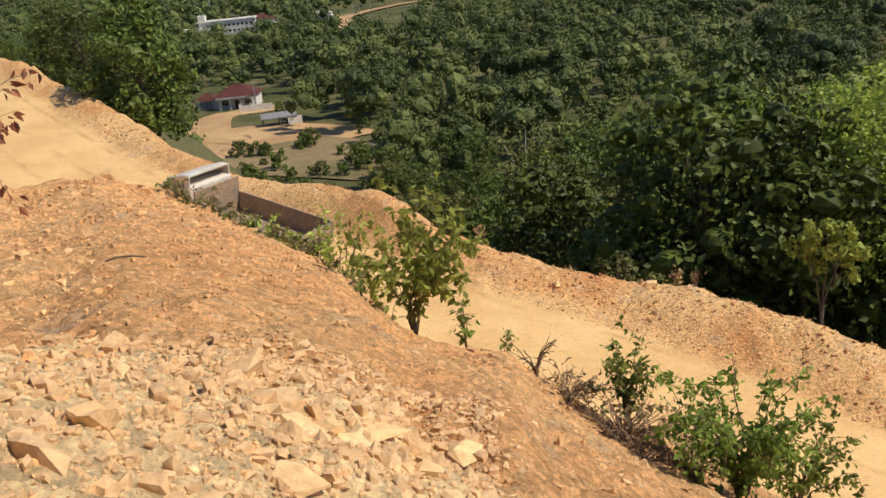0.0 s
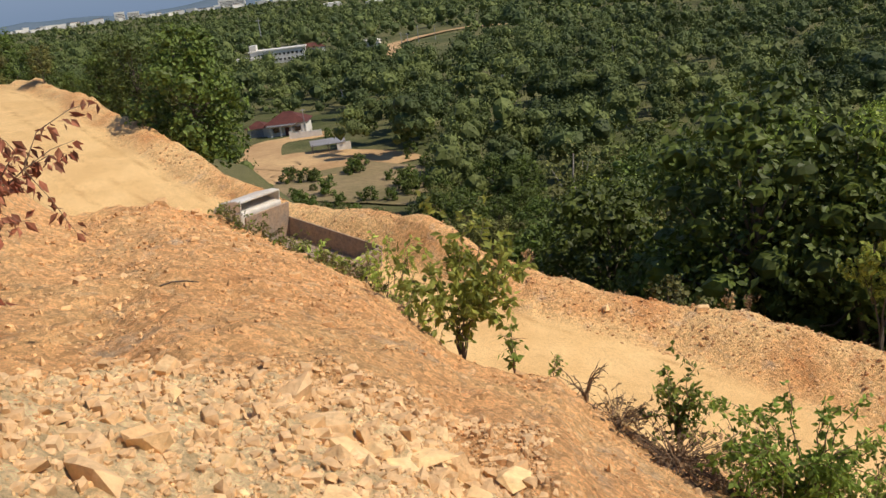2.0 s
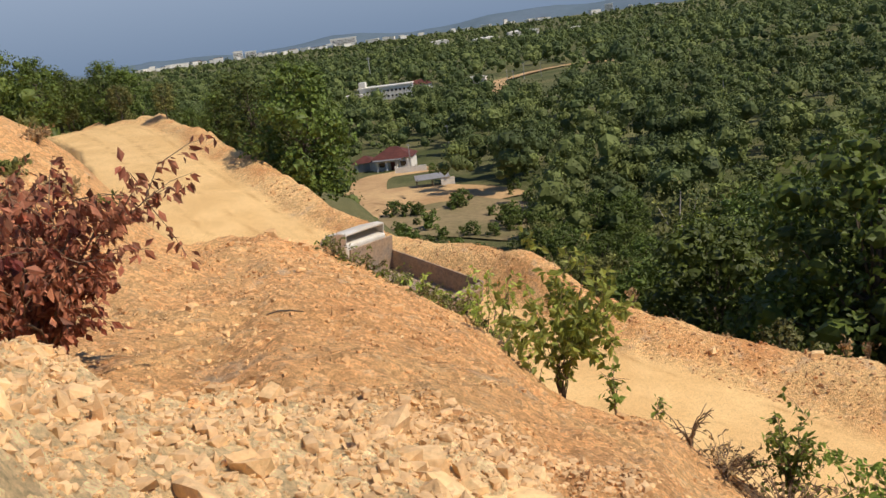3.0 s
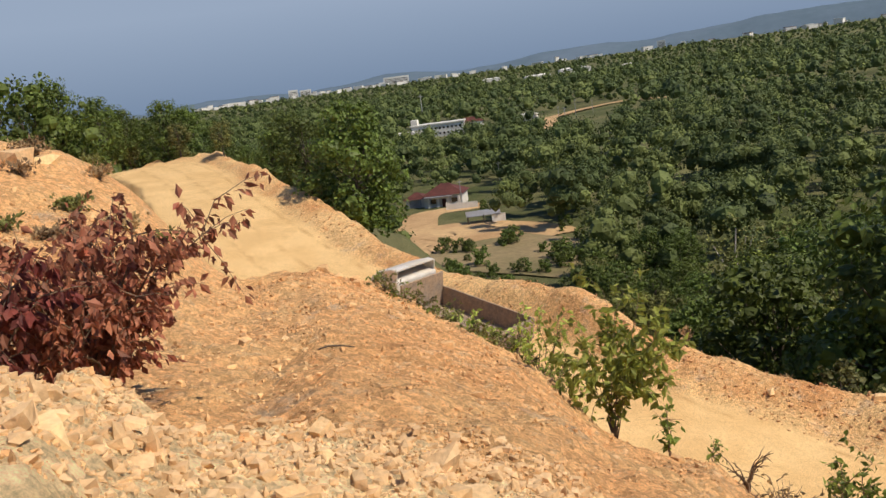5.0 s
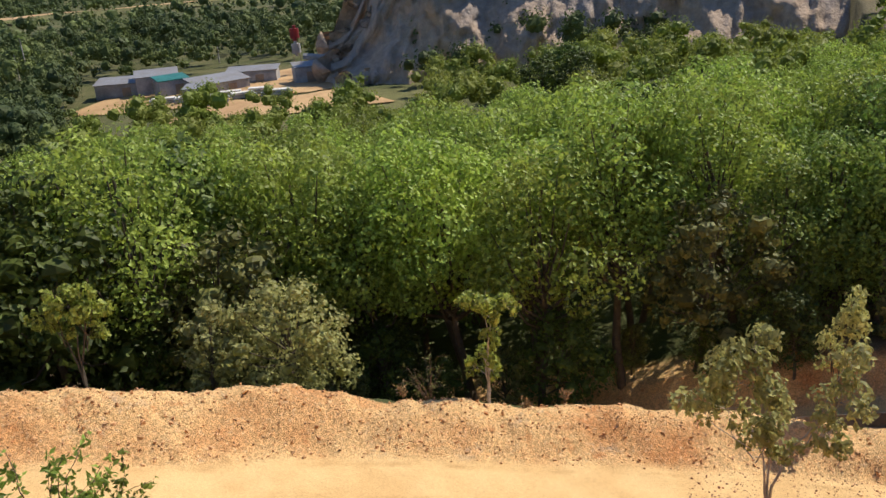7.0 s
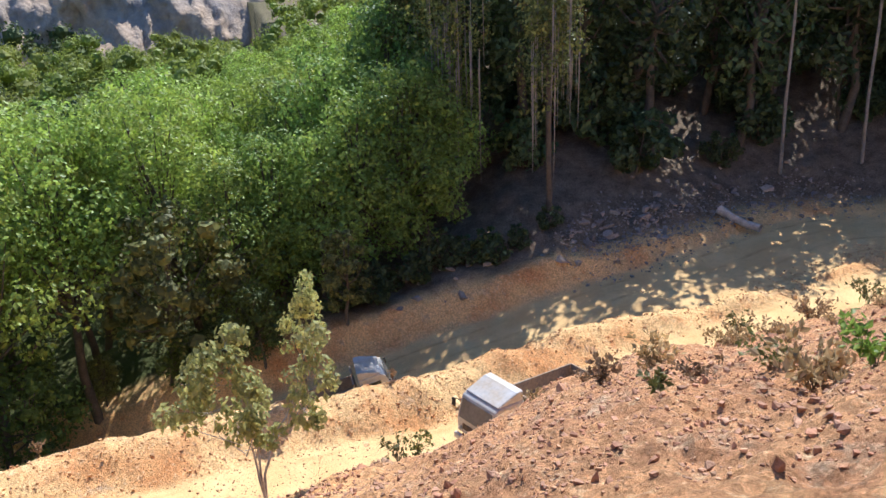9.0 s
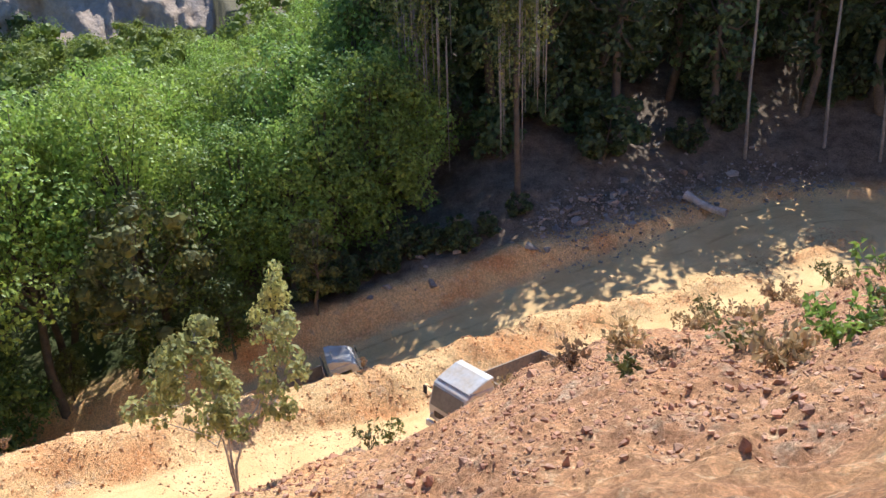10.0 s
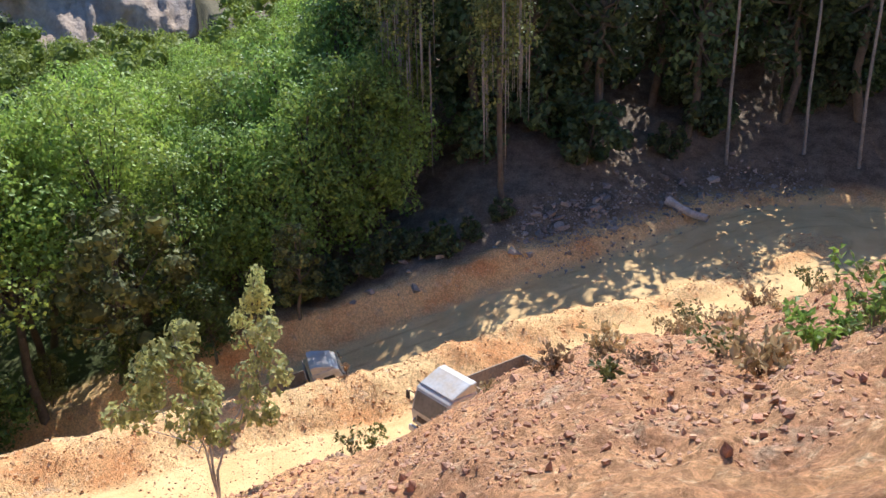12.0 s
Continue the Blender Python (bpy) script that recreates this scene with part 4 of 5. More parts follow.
# ---- trucks ----
def make_truck(paint, label, flag):
    root = new("dump_truck")
    part("cab", extrude([(4.62, 0.72), (6.32, 0.72), (6.40, 1.35), (6.16, 2.30), (5.92, 2.44), (4.70, 2.44)], -1.03, 1.03, 0.07), paint, root)
    part("windscreen", block((6.305, 0, 1.83), (0.03, 1.80, 0.80), 0.012, (0, -14.2, 0)), m_dustyglass, root)
    for s in (-1, 1):
        door = part("door", block((5.42, s * 1.04, 1.45), (1.05, 0.03, 1.35), 0.012), paint, root)
        part("window", block((5.45, s * 1.055, 1.86), (0.80, 0.025, 0.50), 0.01), m_glass, door)
        part("door_handle", block((5.02, s * 1.065, 1.45), (0.16, 0.03, 0.04), 0.008), m_tyre, door)
        mirror = part("mirror", block((6.35, s * 1.30, 1.9), (0.08, 0.20, 0.36), 0.03), m_tyre, root)
        part("mirror_arm", block((6.28, s * 1.14, 2.06), (0.03, 0.28, 0.03), 0.006), m_tyre, mirror)
        part("headlight", disc(0.11, 0.06, (6.40, s * 0.78, 0.98), True, 16), m_chrome, root).rotation_euler = (0, 0, 0)
        part("mudguard", extrude([(5.0, 0.72), (5.1, 0.95), (5.6, 0.98), (5.75, 0.72)], s * 0.8, s * 1.08, 0.01), m_steel, root)
    part("bumper", block((6.46, 0, 0.62), (0.16, 2.05, 0.26), 0.04), paint, root)
    part("grille", block((6.395, 0, 1.12), (0.04, 1.3, 0.26), 0.012), m_tyre, root)
    # roof deflector, open to the back
    part("roof_deflector", extrude([(4.75, 2.80), (4.75, 2.86), (5.05, 2.84), (6.0, 2.47), (5.9, 2.43), (5.0, 2.78)], -0.95, 0.95, 0.008), paint, root)
    for s in (-1, 1):
        part("deflector_side", extrude([(4.75, 2.43), (4.75, 2.84), (5.05, 2.82), (5.95, 2.46)], s * 0.96 - 0.02, s * 0.96 + 0.02, 0.006), paint, root)
    part("chassis", box(box(bmesh.new(), (3.1, 0.42, 0.72), (6.1, 0.10, 0.22), 0.01), (3.1, -0.42, 0.72), (6.1, 0.10, 0.22), 0.01), m_tyre, root)
    part("fuel_tank", block((3.5, -0.80, 0.68), (0.9, 0.42, 0.42), 0.06), m_steel, root)
    part("bed_floor", block((2.2, 0, 1.0), (4.5, 2.16, 0.12), 0.015), m_steel, root)
    part("headboard", block((4.42, 0, 1.72), (0.08, 2.16, 1.36), 0.012), m_steel, root)
    for s in (-1, 1):
        wall_ob = part("side_wall", block((2.2, s * 1.08, 1.43), (4.5, 0.06, 0.78), 0.012), m_steel, root)
        for k in range(6):
            part("rib", block((0.25 + k * 0.79, s * 1.13, 1.42), (0.07, 0.05, 0.76), 0.01), m_steel, wall_ob)
        for k in range(3):
            part("rail", block((2.2, s * 1.125, 1.16 + 0.27 * k), (4.48, 0.035, 0.07), 0.01), m_steel, wall_ob)
    gate = part("tailgate", block((-0.06, 0, 1.43), (0.06, 2.2, 0.78), 0.012), m_steel, root)
    for k in range(4):
        part("rail", block((-0.105, 0, 1.12 + 0.21 * k), (0.04, 2.18, 0.08), 0.01), m_steel, gate)
    for x, ys in ((5.38, (0.92,)), (1.35, (0.95, 0.66))):
        for y0 in ys:
            for s in (-1, 1):
                wheel = part("wheel", disc(0.46, 0.24, (x, s * y0, 0.46)), m_tyre, root)
                part("rim", disc(0.25, 0.26, (x, s * y0, 0.46), True, 14), paint, wheel)
    if flag:
        part("flag", extrude([(6.50, 0.85), (6.62, 1.45), (6.64, 1.44), (6.75, 1.0), (6.7, 0.80)], 1.02, 1.06, 0.008), m_flag, root, "red cloth flag on the front corner")
    return tagged(root, label, "truck", "dump trucks")


def park(ob, az_mid, lo, hi, side=0.0):
    """Set a truck on the road where it crosses an azimuth, facing up the road."""
    line = road_line[lo:hi]
    k = lo + int(np.argmin(np.abs(np.degrees(np.arctan2(line[:, 0], line[:, 1])) - az_mid)))
    d = road_line[k - 5] - road_line[k + 5]
    yaw, tip = math.degrees(math.atan2(d[1], d[0])), math.degrees(math.atan2(d[2], math.hypot(d[0], d[1])))
    p = road_line[k] + np.array([-road_dir[k, 1], road_dir[k, 0], 0]) * side
    ob.matrix_basis = pose(p[0], p[1], p[2] + EYE + 0.03, 0, -tip, yaw) @ Matrix.Translation((-3.2, 0, 0))


park(make_truck(m_white, "dusty white dump truck with an empty bed", True), -13.4, 4 * SPAN, 9 * SPAN, 0.1)
park(make_truck(m_silver, "dusty silver dump truck with an empty bed", False), 95.6, 12 * SPAN, 17 * SPAN, 0.8)
park(make_truck(m_silver, "dusty grey dump truck on the shaded lower road", False), 79.6, CUT + 2 * SPAN, len(road_line), 1.7)


# ---- valley trees, slope wood, climbers ----
big = make_tree("tree", 400, 9.5, 6.4, 0.05, 60, 6500, 0.25, m_leaf, m_bark, "large dense green tree beside the upper road")
put(big, -17.6, 52, 40, 0.2)
for a, r0, el in ((-19.3, 58, -2.4), (-20.6, 60, -1.2), (-21.5, 66, -0.7), (-22.8, 66, -1.8), (-24.4, 70, -2.6), (-26.2, 80, -2.0), (-27.8, 84, 0.4), (-29.0, 84, 0.9), (-30.2, 88, -0.4), (-31.4, 84, 0.7), (-33.0, 80, 1.6), (-34.8, 78, 3.0),
                  (-36.2, 76, 3.4), (-38, 74, 2.6), (-40, 72, 3.2), (-43, 72, 3.0), (-45.5, 70, 3.0), (-48, 70, 3.0), (-25.4, 90, -1.6), (-32.2, 96, 1.0), (-35.5, 92, 2.4)):
    high = r0 * math.tan(radians(el)) + EYE - ground_z(a, r0)
    dense = rng.random() < 0.8
    stand(road_kinds if dense else olive_kinds, a, r0, high / (15.5 if dense else 10.5), "trees beside the upper road")
for i in range(22):
    a = rng.uniform(-44, -23)
    stand(olive_kinds, a, np.interp(a, [-44, -30, -23], [60, 82, 60]) + rng.uniform(0, 8), rng.uniform(0.25, 0.4), "trees beside the upper road")
for i in range(70):
    a, r0 = rng.uniform(-4, 17), rng.uniform(58, 118)
    if a < 2 and r0 < 88:
        continue
    stand(green_kinds if rng.random() < 0.6 else olive_kinds, a, r0, rng.uniform(0.6, 0.95), "valley trees")
low_kind = make_tree("bush", 440, 2.6, 3.2, 0.0, 10, 420, 0.3, m_leaf, m_bark, "green bush on open ground near the house")
for i in range(80):
    a, r0 = rng.uniform(-17.5, -2), rng.uniform(118, 215)
    if abs(a + 14.4) < 0.9 or (-13 < a < -8 and 160 < r0 < 186 and rng.random() < 0.8) or (-15 < a < -11 and r0 > 196):
        continue
    stand([low_kind], a, r0, rng.uniform(0.5, 1.5), "bushes near the house")
for i in range(34):
    stand([low_kind], rng.uniform(-18, -8), rng.uniform(96, 150), rng.uniform(0.5, 1.1), "bushes near the house")
pale = make_tree("pale_tree", 410, 10, 6, 0.35, 12, 520, 0.35, m_leafolive, m_barkpale, "pale forked tree with thin foliage in the valley", lean=0.02, core=0.0)
put(pale, 6.6, 97, 40, 0.2, 1.4)
# foot of the wood: the green mass left of the clearing and a lit pale bush
for a, r0, sc in ((79.5, 54, 0.72), (82.5, 55, 0.8), (85.0, 56, 0.85), (87.2, 58, 0.8), (76.5, 55, 0.75), (73.5, 53, 0.72), (81, 62, 0.95), (84.5, 64, 1.02), (78, 63, 0.84), (86.8, 67, 1.0), (74.8, 61, 0.74), (88.0, 62, 0.8)):
    stand(edge_kinds, a, r0, sc, "plantation trees")
put(make_tree("bush", 411, 6.5, 3.2, 0.05, 20, 1500, 0.26, m_leafolive, m_bark, "tall pale olive bush at the wood edge"), 81.0, 48.5, 10)


def vine_tree(seed, height, width, label):
    """A tree smothered in climbers: leaf masses above, hanging strands below."""
    r2 = np.random.default_rng(seed)
    root = new("climber_tree")
    v, f = tube([(0, 0, -0.5), (0.2, 0.1, height * 0.5), (0, 0.2, height)], [0.24, 0.18, 0.1], 6)
    quick("trunk", v, f, m_bark, root, True)
    cen = np.stack([r2.normal(0, width * 0.24, 44), r2.normal(0, width * 0.24, 44), height * (0.36 + 0.64 * r2.random(44) ** 0.7)], 1)
    v, f = leaf_cloud(r2, cen, r2.uniform(0.6, 1.5, 44), 5200, 0.27)
    quick("crown", v, f, m_leafolive, root)
    strands = []
    for i in range(40):
        x0, y0 = r2.normal(0, width * 0.2, 2)
        z0, ln = r2.uniform(height * 0.5, height * 0.8), r2.uniform(0.12, 0.4) * height
        strands.append(tube([(x0, y0, z0), (x0 + r2.normal(0, 0.12), y0, z0 - ln * 0.5), (x0 + r2.normal(0, 0.15), y0, max(z0 - ln, 0.4))], [0.05, 0.04, 0.015], 3))
    v, f = join(strands)
    quick("hanging_vines", v, f, m_barkgrey, root)
    return tagged(root, label, "tree", "climber trees")


put(vine_tree(1, 20, 4.6, "tree smothered in hanging climbers at the wood edge"), 95.6, 57, 0)
put(vine_tree(2, 22, 5.6, "tree smothered in hanging climbers at the wood edge"), 88.9, 60, 0)
put(vine_tree(3, 20, 4.0, "tree smothered in hanging climbers at the wood edge"), 86.6, 66, 0)
# thin pale trunks and undergrowth in the shade
for i, (a, r0, h) in enumerate(((110.4, 68, 22), (115.0, 71, 20), (118.2, 70, 23), (113.3, 76, 20), (107, 80, 18))):
    v, f = tube([(0, 0, -0.5), (0.45, 0, h * 0.25), (0.1, 0.1, h * 0.5), (0.6, 0, h * 0.75), (0.3, 0, h)], [0.15, 0.13, 0.11, 0.09, 0.05], 7)
    root = new("thin_tree")
    quick("trunk", v, f, m_bark if i > 2 else m_barkgrey, root, True)
    r2 = np.random.default_rng(500 + i)
    v, f = leaf_cloud(r2, np.stack([r2.normal(0, 1.3, 9), r2.normal(0, 1.3, 9), r2.uniform(h * 0.65, h, 9)], 1), r2.uniform(0.6, 1.3, 9), 420, 0.4)
    quick("crown", v, f, m_leafdark, root)
    put(tagged(root, "thin pale trunk rising in the shaded wood", "tree", "thin trees"), a, r0)
under_kind = make_tree("undergrowth", 430, 4.2, 4.5, 0.0, 16, 900, 0.4, m_leafdark, m_bark, "dark green undergrowth bush in the shaded wood")
for i in range(70):
    a = rng.uniform(91, 132)
    r0 = np.interp(a, [91, 100, 108, 118, 132], [58, 61, 68, 78, 84]) + rng.uniform(0, 26)
    stand([under_kind], a, r0, rng.uniform(0.6, 1.3), "undergrowth")
for a in (80.5, 82.6, 84.3, 86.1, 88.0, 89.8, 91.6, 93.5, 95.5):
    stand([under_kind], a, rng.uniform(50.5, 53.0) + max(0, a - 90) * 0.5, rng.uniform(0.4, 0.75), "undergrowth")
# fallen log at the roadside
v, f = tube([(-1.6, 0, 0.25), (-0.5, 0.1, 0.35), (0.6, 0, 0.5), (1.6, 0.1, 0.9)], [0.28, 0.26, 0.3, 0.36], 8)
log = quick("fallen_log", v, f, m_barkpale, None, True)
tagged(log, "weathered grey fallen log beside the shaded road", "log")
put(log, 108.2, 59, 40)


# ---- woods of the plain, as one growth each ----
def woods(name, az0, az1, r0, r1, cell, leaves, size, tree_h, label, clear=None, material=None, lumps=9):
    n = int(math.radians(az1 - az0) / 2 * (r1 * r1 - r0 * r0) / cell)
    az = rng.uniform(az0, az1, n)
    r = np.sqrt(rng.uniform(r0 * r0, r1 * r1, n))
    x, y = r * np.sin(np.radians(az)), r * np.cos(np.radians(az))
    keep = vnoise(x * 0.011 + 50, y * 0.011, 70) + 0.6 * vnoise(x * 0.03, y * 0.03, 71) > -0.85
    for a0, a1, d0, d1 in clear or ():
        keep &= ~((az > a0) & (az < a1) & (r > d0) & (r < d1))
    x, y, r = x[keep], y[keep], r[keep]
    n = len(x)
    z = ground_rel(x, y)[0] + EYE
    h = tree_h * np.clip(rng.lognormal(-0.15, 0.4, n), 0.35, 1.5) * (1 + 0.25 * vnoise(x * 0.02, y * 0.02, 72))
    lx, ly = rng.normal(0, 0.2, (n, lumps)), rng.normal(0, 0.2, (n, lumps))
    lz, lr = rng.uniform(0.40, 0.80, (n, lumps)), rng.uniform(0.13, 0.24, (n, lumps)) * (2.0 if lumps < 2 else 1.15 if lumps < 5 else 1.0)
    centres = np.stack([x[:, None] + lx * h[:, None], y[:, None] + ly * h[:, None], z[:, None] + lz * h[:, None]], -1).reshape(-1, 3)
    radii = (lr * h[:, None]).ravel()
    k = rng.choice(n * lumps, n * leaves, p=radii ** 2 / np.sum(radii ** 2))
    d = rng.normal(size=(len(k), 3))
    d[:, 2] = np.abs(d[:, 2]) - 0.35
    d /= np.linalg.norm(d, axis=1)[:, None]
    c = centres[k] + d * (radii[k] * rng.uniform(0.68, 1.22, len(k)))[:, None]
    lv, lf = leaf_quads(rng, c, d + rng.normal(scale=0.4, size=d.shape), size)
    cv, cf = dense_cores(rng, centres, radii * 0.66)
    v, f = join([(lv, lf), (cv, cf)])
    ob = quick(name, v, f, material or m_woods)
    kind = rng.random(n)
    tone = np.concatenate([np.repeat(kind[k // lumps], 4), np.repeat(np.repeat(kind, lumps), len(BLOB_V))])
    ob.data.attributes.new("tone", "FLOAT", "POINT").data.foreach_set("value", tone.astype(np.float32))
    return tagged(ob, label, "woods", kind="stuff")


CLEAR = [(19, 41, 700, 880), (29, 50, 176, 290), (-16.5, -3.0, 112, 152), (-15.0, -8.0, 190, 238), (-16.8, -12.6, 120, 205), (-13.5, -7.5, 152, 194), (-10.5, -2.2, 130, 168), (-15.5, -10.2, 195, 238), (-14.2, -9.6, 400, 560), (-5.6, 0.0, 390, 650), (29, 47, 226, 285)]
woods("plantation_canopy", 27, 92, 112, 204, 34, 260, 0.44, 7.0, "light green plantation canopy before the quarry", CLEAR, m_canopy)
woods("near_woods", -46, 27, 114, 210, 46, 340, 0.46, 9.0, "mixed green woods on the plain below the hill", CLEAR)
woods("middle_woods", -50, 66, 210, 460, 64, 100, 0.85, 9.5, "mixed green woods across the plain", CLEAR, lumps=4)
woods("far_woods", -50, 66, 460, 1500, 170, 12, 2.3, 11.0, "distant woods and groves on the plain", CLEAR, lumps=1)
woods("horizon_woods", -50, 62, 1500, 2950, 1100, 3, 7.0, 12.0, "woods near the horizon", lumps=1)


# ---- buildings on the plain ----
def hip_roof(cx, cy, w, d, z, h, over=0.6):
    bm = bmesh.new()
    a, b = w / 2 + over, d / 2 + over
    low = [bm.verts.new((cx + sx * a, cy + sy * b, z)) for sx, sy in ((-1, -1), (1, -1), (1, 1), (-1, 1))]
    rl = max(a - b, 0.4)
    top = [bm.verts.new((cx - rl, cy, z + h)), bm.verts.new((cx + rl, cy, z + h))]
    for f in ((low[0], low[1], top[1], top[0]), (low[1], low[2], top[1]), (low[2], low[3], top[0], top[1]), (low[3], low[0], top[0]), low[::-1]):
        bm.faces.new(f)
    return bm


def at_ground(ob, az, r, face=0.0, scale=1.0, lift=0.0):
    """Stand a building on the ground, its front (-y) turned to the viewer."""
    x, y, _ = polar(az, r)
    ob.matrix_basis = pose(x, y, ground_z(az, r) + lift, 0, 0, -az + face) @ Matrix.Scale(scale, 4)
    return ob


house = new("house")
part("wall", block((0, 0, 1.4), (10, 8, 3.4), 0.03), m_wall, house)
part("roof", hip_roof(0, 0, 10, 8, 3.1, 2.5), m_roof, house)
part("annex_wall", block((-8, 1, 1.0), (5, 5, 2.6), 0.03), m_wall, house)
part("annex_roof", hip_roof(-8, 1, 5, 5, 2.3, 1.5), m_roof, house)
for x in (-3.6, -1.2, 1.4, 4.3):
    part("porch_post", block((x, -5.2, 1.3), (0.4, 0.4, 2.9), 0.03), m_wall, house)
part("porch_roof", block((-1, -4.9, 2.85), (7.2, 2.0, 0.25), 0.03), m_tin, house)
for x in (-2.6, 2.9):
    w = part("window", block((x, -4.01, 1.6), (1.5, 0.08, 1.2), 0.02), m_glass, house)
    part("window_frame", block((x, -4.04, 2.25), (1.7, 0.10, 0.1), 0.02), m_wall, w)
part("door", block((0.2, -4.01, 1.1), (1.1, 0.08, 2.1), 0.02), m_roof, house)
part("garage_door", block((-8, -1.53, 1.0), (3.2, 0.08, 2.2), 0.02), m_concrete, house)
at_ground(tagged(house, "white house with red brown hipped roofs", "house"), -11.9, 222, -12)
fence = new("garden_wall")
for k in range(3):
    part("wall_panel", block((k * 2.6, 0, 0.8), (2.35, 0.2, 1.5), 0.02), m_wall, fence)
    part("post", block((k * 2.6 - 1.3, 0, 1.0), (0.3, 0.32, 2.0), 0.02), m_wall, fence)
at_ground(tagged(fence, "white rendered garden wall with posts", "wall"), -11.6, 210, -8)
shed = new("shed")
part("roof", block((0, 0, 2.1), (7.5, 4, 0.15), 0.02, (8, 0, 0)), m_tin, shed)
for x in (-3.4, 0, 3.4):
    for y in (-1.7, 1.7):
        part("post", block((x, y, 1.0), (0.15, 0.15, 2.2), 0.02), m_bark, shed)
part("cladding", block((3.2, -1.8, 0.9), (3.0, 0.1, 1.8), 0.02), m_wall, shed)
at_ground(tagged(shed, "open tin roofed shed with a pale panel", "shed"), -9.6, 186, 4)


def strip(name, pts, width, material, label, lift=0.12):
    """A dirt track or patch laid over the ground along azimuths and distances."""
    line = spline([polar(*p) for p in pts], 10)[:, :2]
    d = np.gradient(line, axis=0)
    d /= np.linalg.norm(d, axis=1)[:, None]
    nrm = np.stack([-d[:, 1], d[:, 0]], 1)
    rows = []
    for o in np.linspace(-0.5, 0.5, 7):
        wob = width * (1 + 0.25 * vnoise(line[:, 0] * 0.08, line[:, 1] * 0.08, 8))
        rows.append(line + nrm * (o * wob)[:, None])
    g = np.stack(rows, 1)
    z = ground_rel(g[..., 0], g[..., 1])[0] + EYE + lift
    v = np.concatenate([g, z[..., None]], -1).reshape(-1, 3)
    m, k = g.shape[:2]
    i, j = np.meshgrid(np.arange(m - 1), np.arange(k - 1), indexing="ij")
    f = np.stack([i * k + j, i * k + j + 1, (i + 1) * k + j + 1, (i + 1) * k + j], -1).reshape(-1, 4)
    return tagged(quick(name, v, f[:, ::-1], material, None, True), label, "track", kind="structure")


strip("road_house", [(-16.5, 140), (-15.2, 158), (-14.2, 178), (-14.2, 196), (-13.0, 208), (-9, 212)], 9, m_dirt, "dirt track leading past the house")
strip("yard", [(-13.2, 172), (-11.5, 176), (-9, 168), (-7.5, 160)], 30, m_dirt, "bare orange yard beside the house", 0.2)
m_field = mat("brown_field", (0.30, 0.215, 0.11), rough=0.95, vary=0.2, scale=(0.05, 1.0), bump=0.2, bump_scale=3, other=(0.17, 0.14, 0.06))
strip("field", [(-9.8, 138), (-7.5, 146), (-4.5, 152), (-2.4, 158)], 38, m_field, "brown fallow field below the house", 0.3)
strip("road_far", [(-3.6, 430), (-4.0, 470), (-4.8, 560), (-3.2, 610), (0, 640), (4, 660)], 14, m_dirt, "pale dirt road winding over the plain", 1.0)
strip("road_horizon", [(20, 900), (24, 860), (29, 830), (34, 850), (40, 860)], 26, m_dirt, "orange dirt road cut across the far plain", 5.0)
strip("yard_plant", [(31, 262), (35, 250), (39, 246), (43, 250), (46, 256)], 44, m_dirt, "sandy yard of the quarry plant", 0.3)
strip("yard_front", [(35, 214), (39, 206), (43, 204), (47, 210)], 26, m_dirt, "sandy ground before the quarry sheds", 0.35)

school = new("school_building")
part("wall", block((0, 0, 3.5), (32, 10, 8), 0.05), m_wall, school)
part("roof", block((0, 0, 7.9), (33.5, 11.5, 0.7), 0.05), m_wall, school)
part("tower", block((-14, -1, 5.5), (4, 6, 12), 0.05), m_wall, school)
part("wing", block((-19, -6, 2), (12, 9, 6), 0.05), m_wall, school)
part("wing_roof", hip_roof(-19, -12, 10, 5, 2.5, 1.6), m_roof, school)
for k in range(11):
    for z in (2.0, 5.2):
        w = part("window", block((-11 + k * 2.5, -5.02, z), (1.3, 0.12, 1.3), 0.02), m_glass, school)
        part("sill", block((-11 + k * 2.5, -5.12, z - 0.75), (1.5, 0.2, 0.16), 0.02), m_wall, w)
at_ground(tagged(school, "long white flat roofed school building", "building"), -11.8, 535, -8)
hall = new("hall")
part("wall", block((0, 0, 2), (16, 9, 5), 0.05), m_wall, hall)
part("roof", hip_roof(0, 0, 16, 9, 4.4, 3), m_roof, hall)
at_ground(tagged(hall, "low hall with a red brown roof", "building"), -9.7, 560, 10)
for a, r0, w, h in ((-5.9, 545, 12, 4), (-5.0, 1600, 46, 7), (-2.6, 1750, 60, 8), (-8.0, 1900, 40, 6), (0.8, 1500, 20, 6)):
    b = new("warehouse")
    part("wall", block((0, 0, h / 2), (w, w * 0.4, h + 1), 0.05), m_wall, b)
    part("roof", hip_roof(0, 0, w, w * 0.4, h, h * 0.35), m_wall, b)
    at_ground(tagged(b, "low white warehouse among far trees", "building", "far warehouses"), a, r0, rng.uniform(-20, 20), lift=2.0)
for k in range(90):
    a = rng.uniform(-27, -9) if k < 58 else rng.uniform(-8, 20)
    r0 = rng.uniform(3050, 3500)
    w, h = rng.uniform(12, 40), rng.uniform(6, 12) * (1.8 if rng.random() < 0.15 else 1)
    b = new("town_block")
    part("wall", block((0, 0, h / 2 + 4), (w, w * 0.6, h), 0.2), m_wall, b)
    part("roof", block((0, 0, h + 4.6), (w * 1.04, w * 0.62, 1.4), 0.2), m_wall if rng.random() < 0.7 else m_roof, b)
    at_ground(tagged(b, "white town block on the horizon", "building", "town blocks"), a, r0, rng.uniform(-30, 30), lift=2)
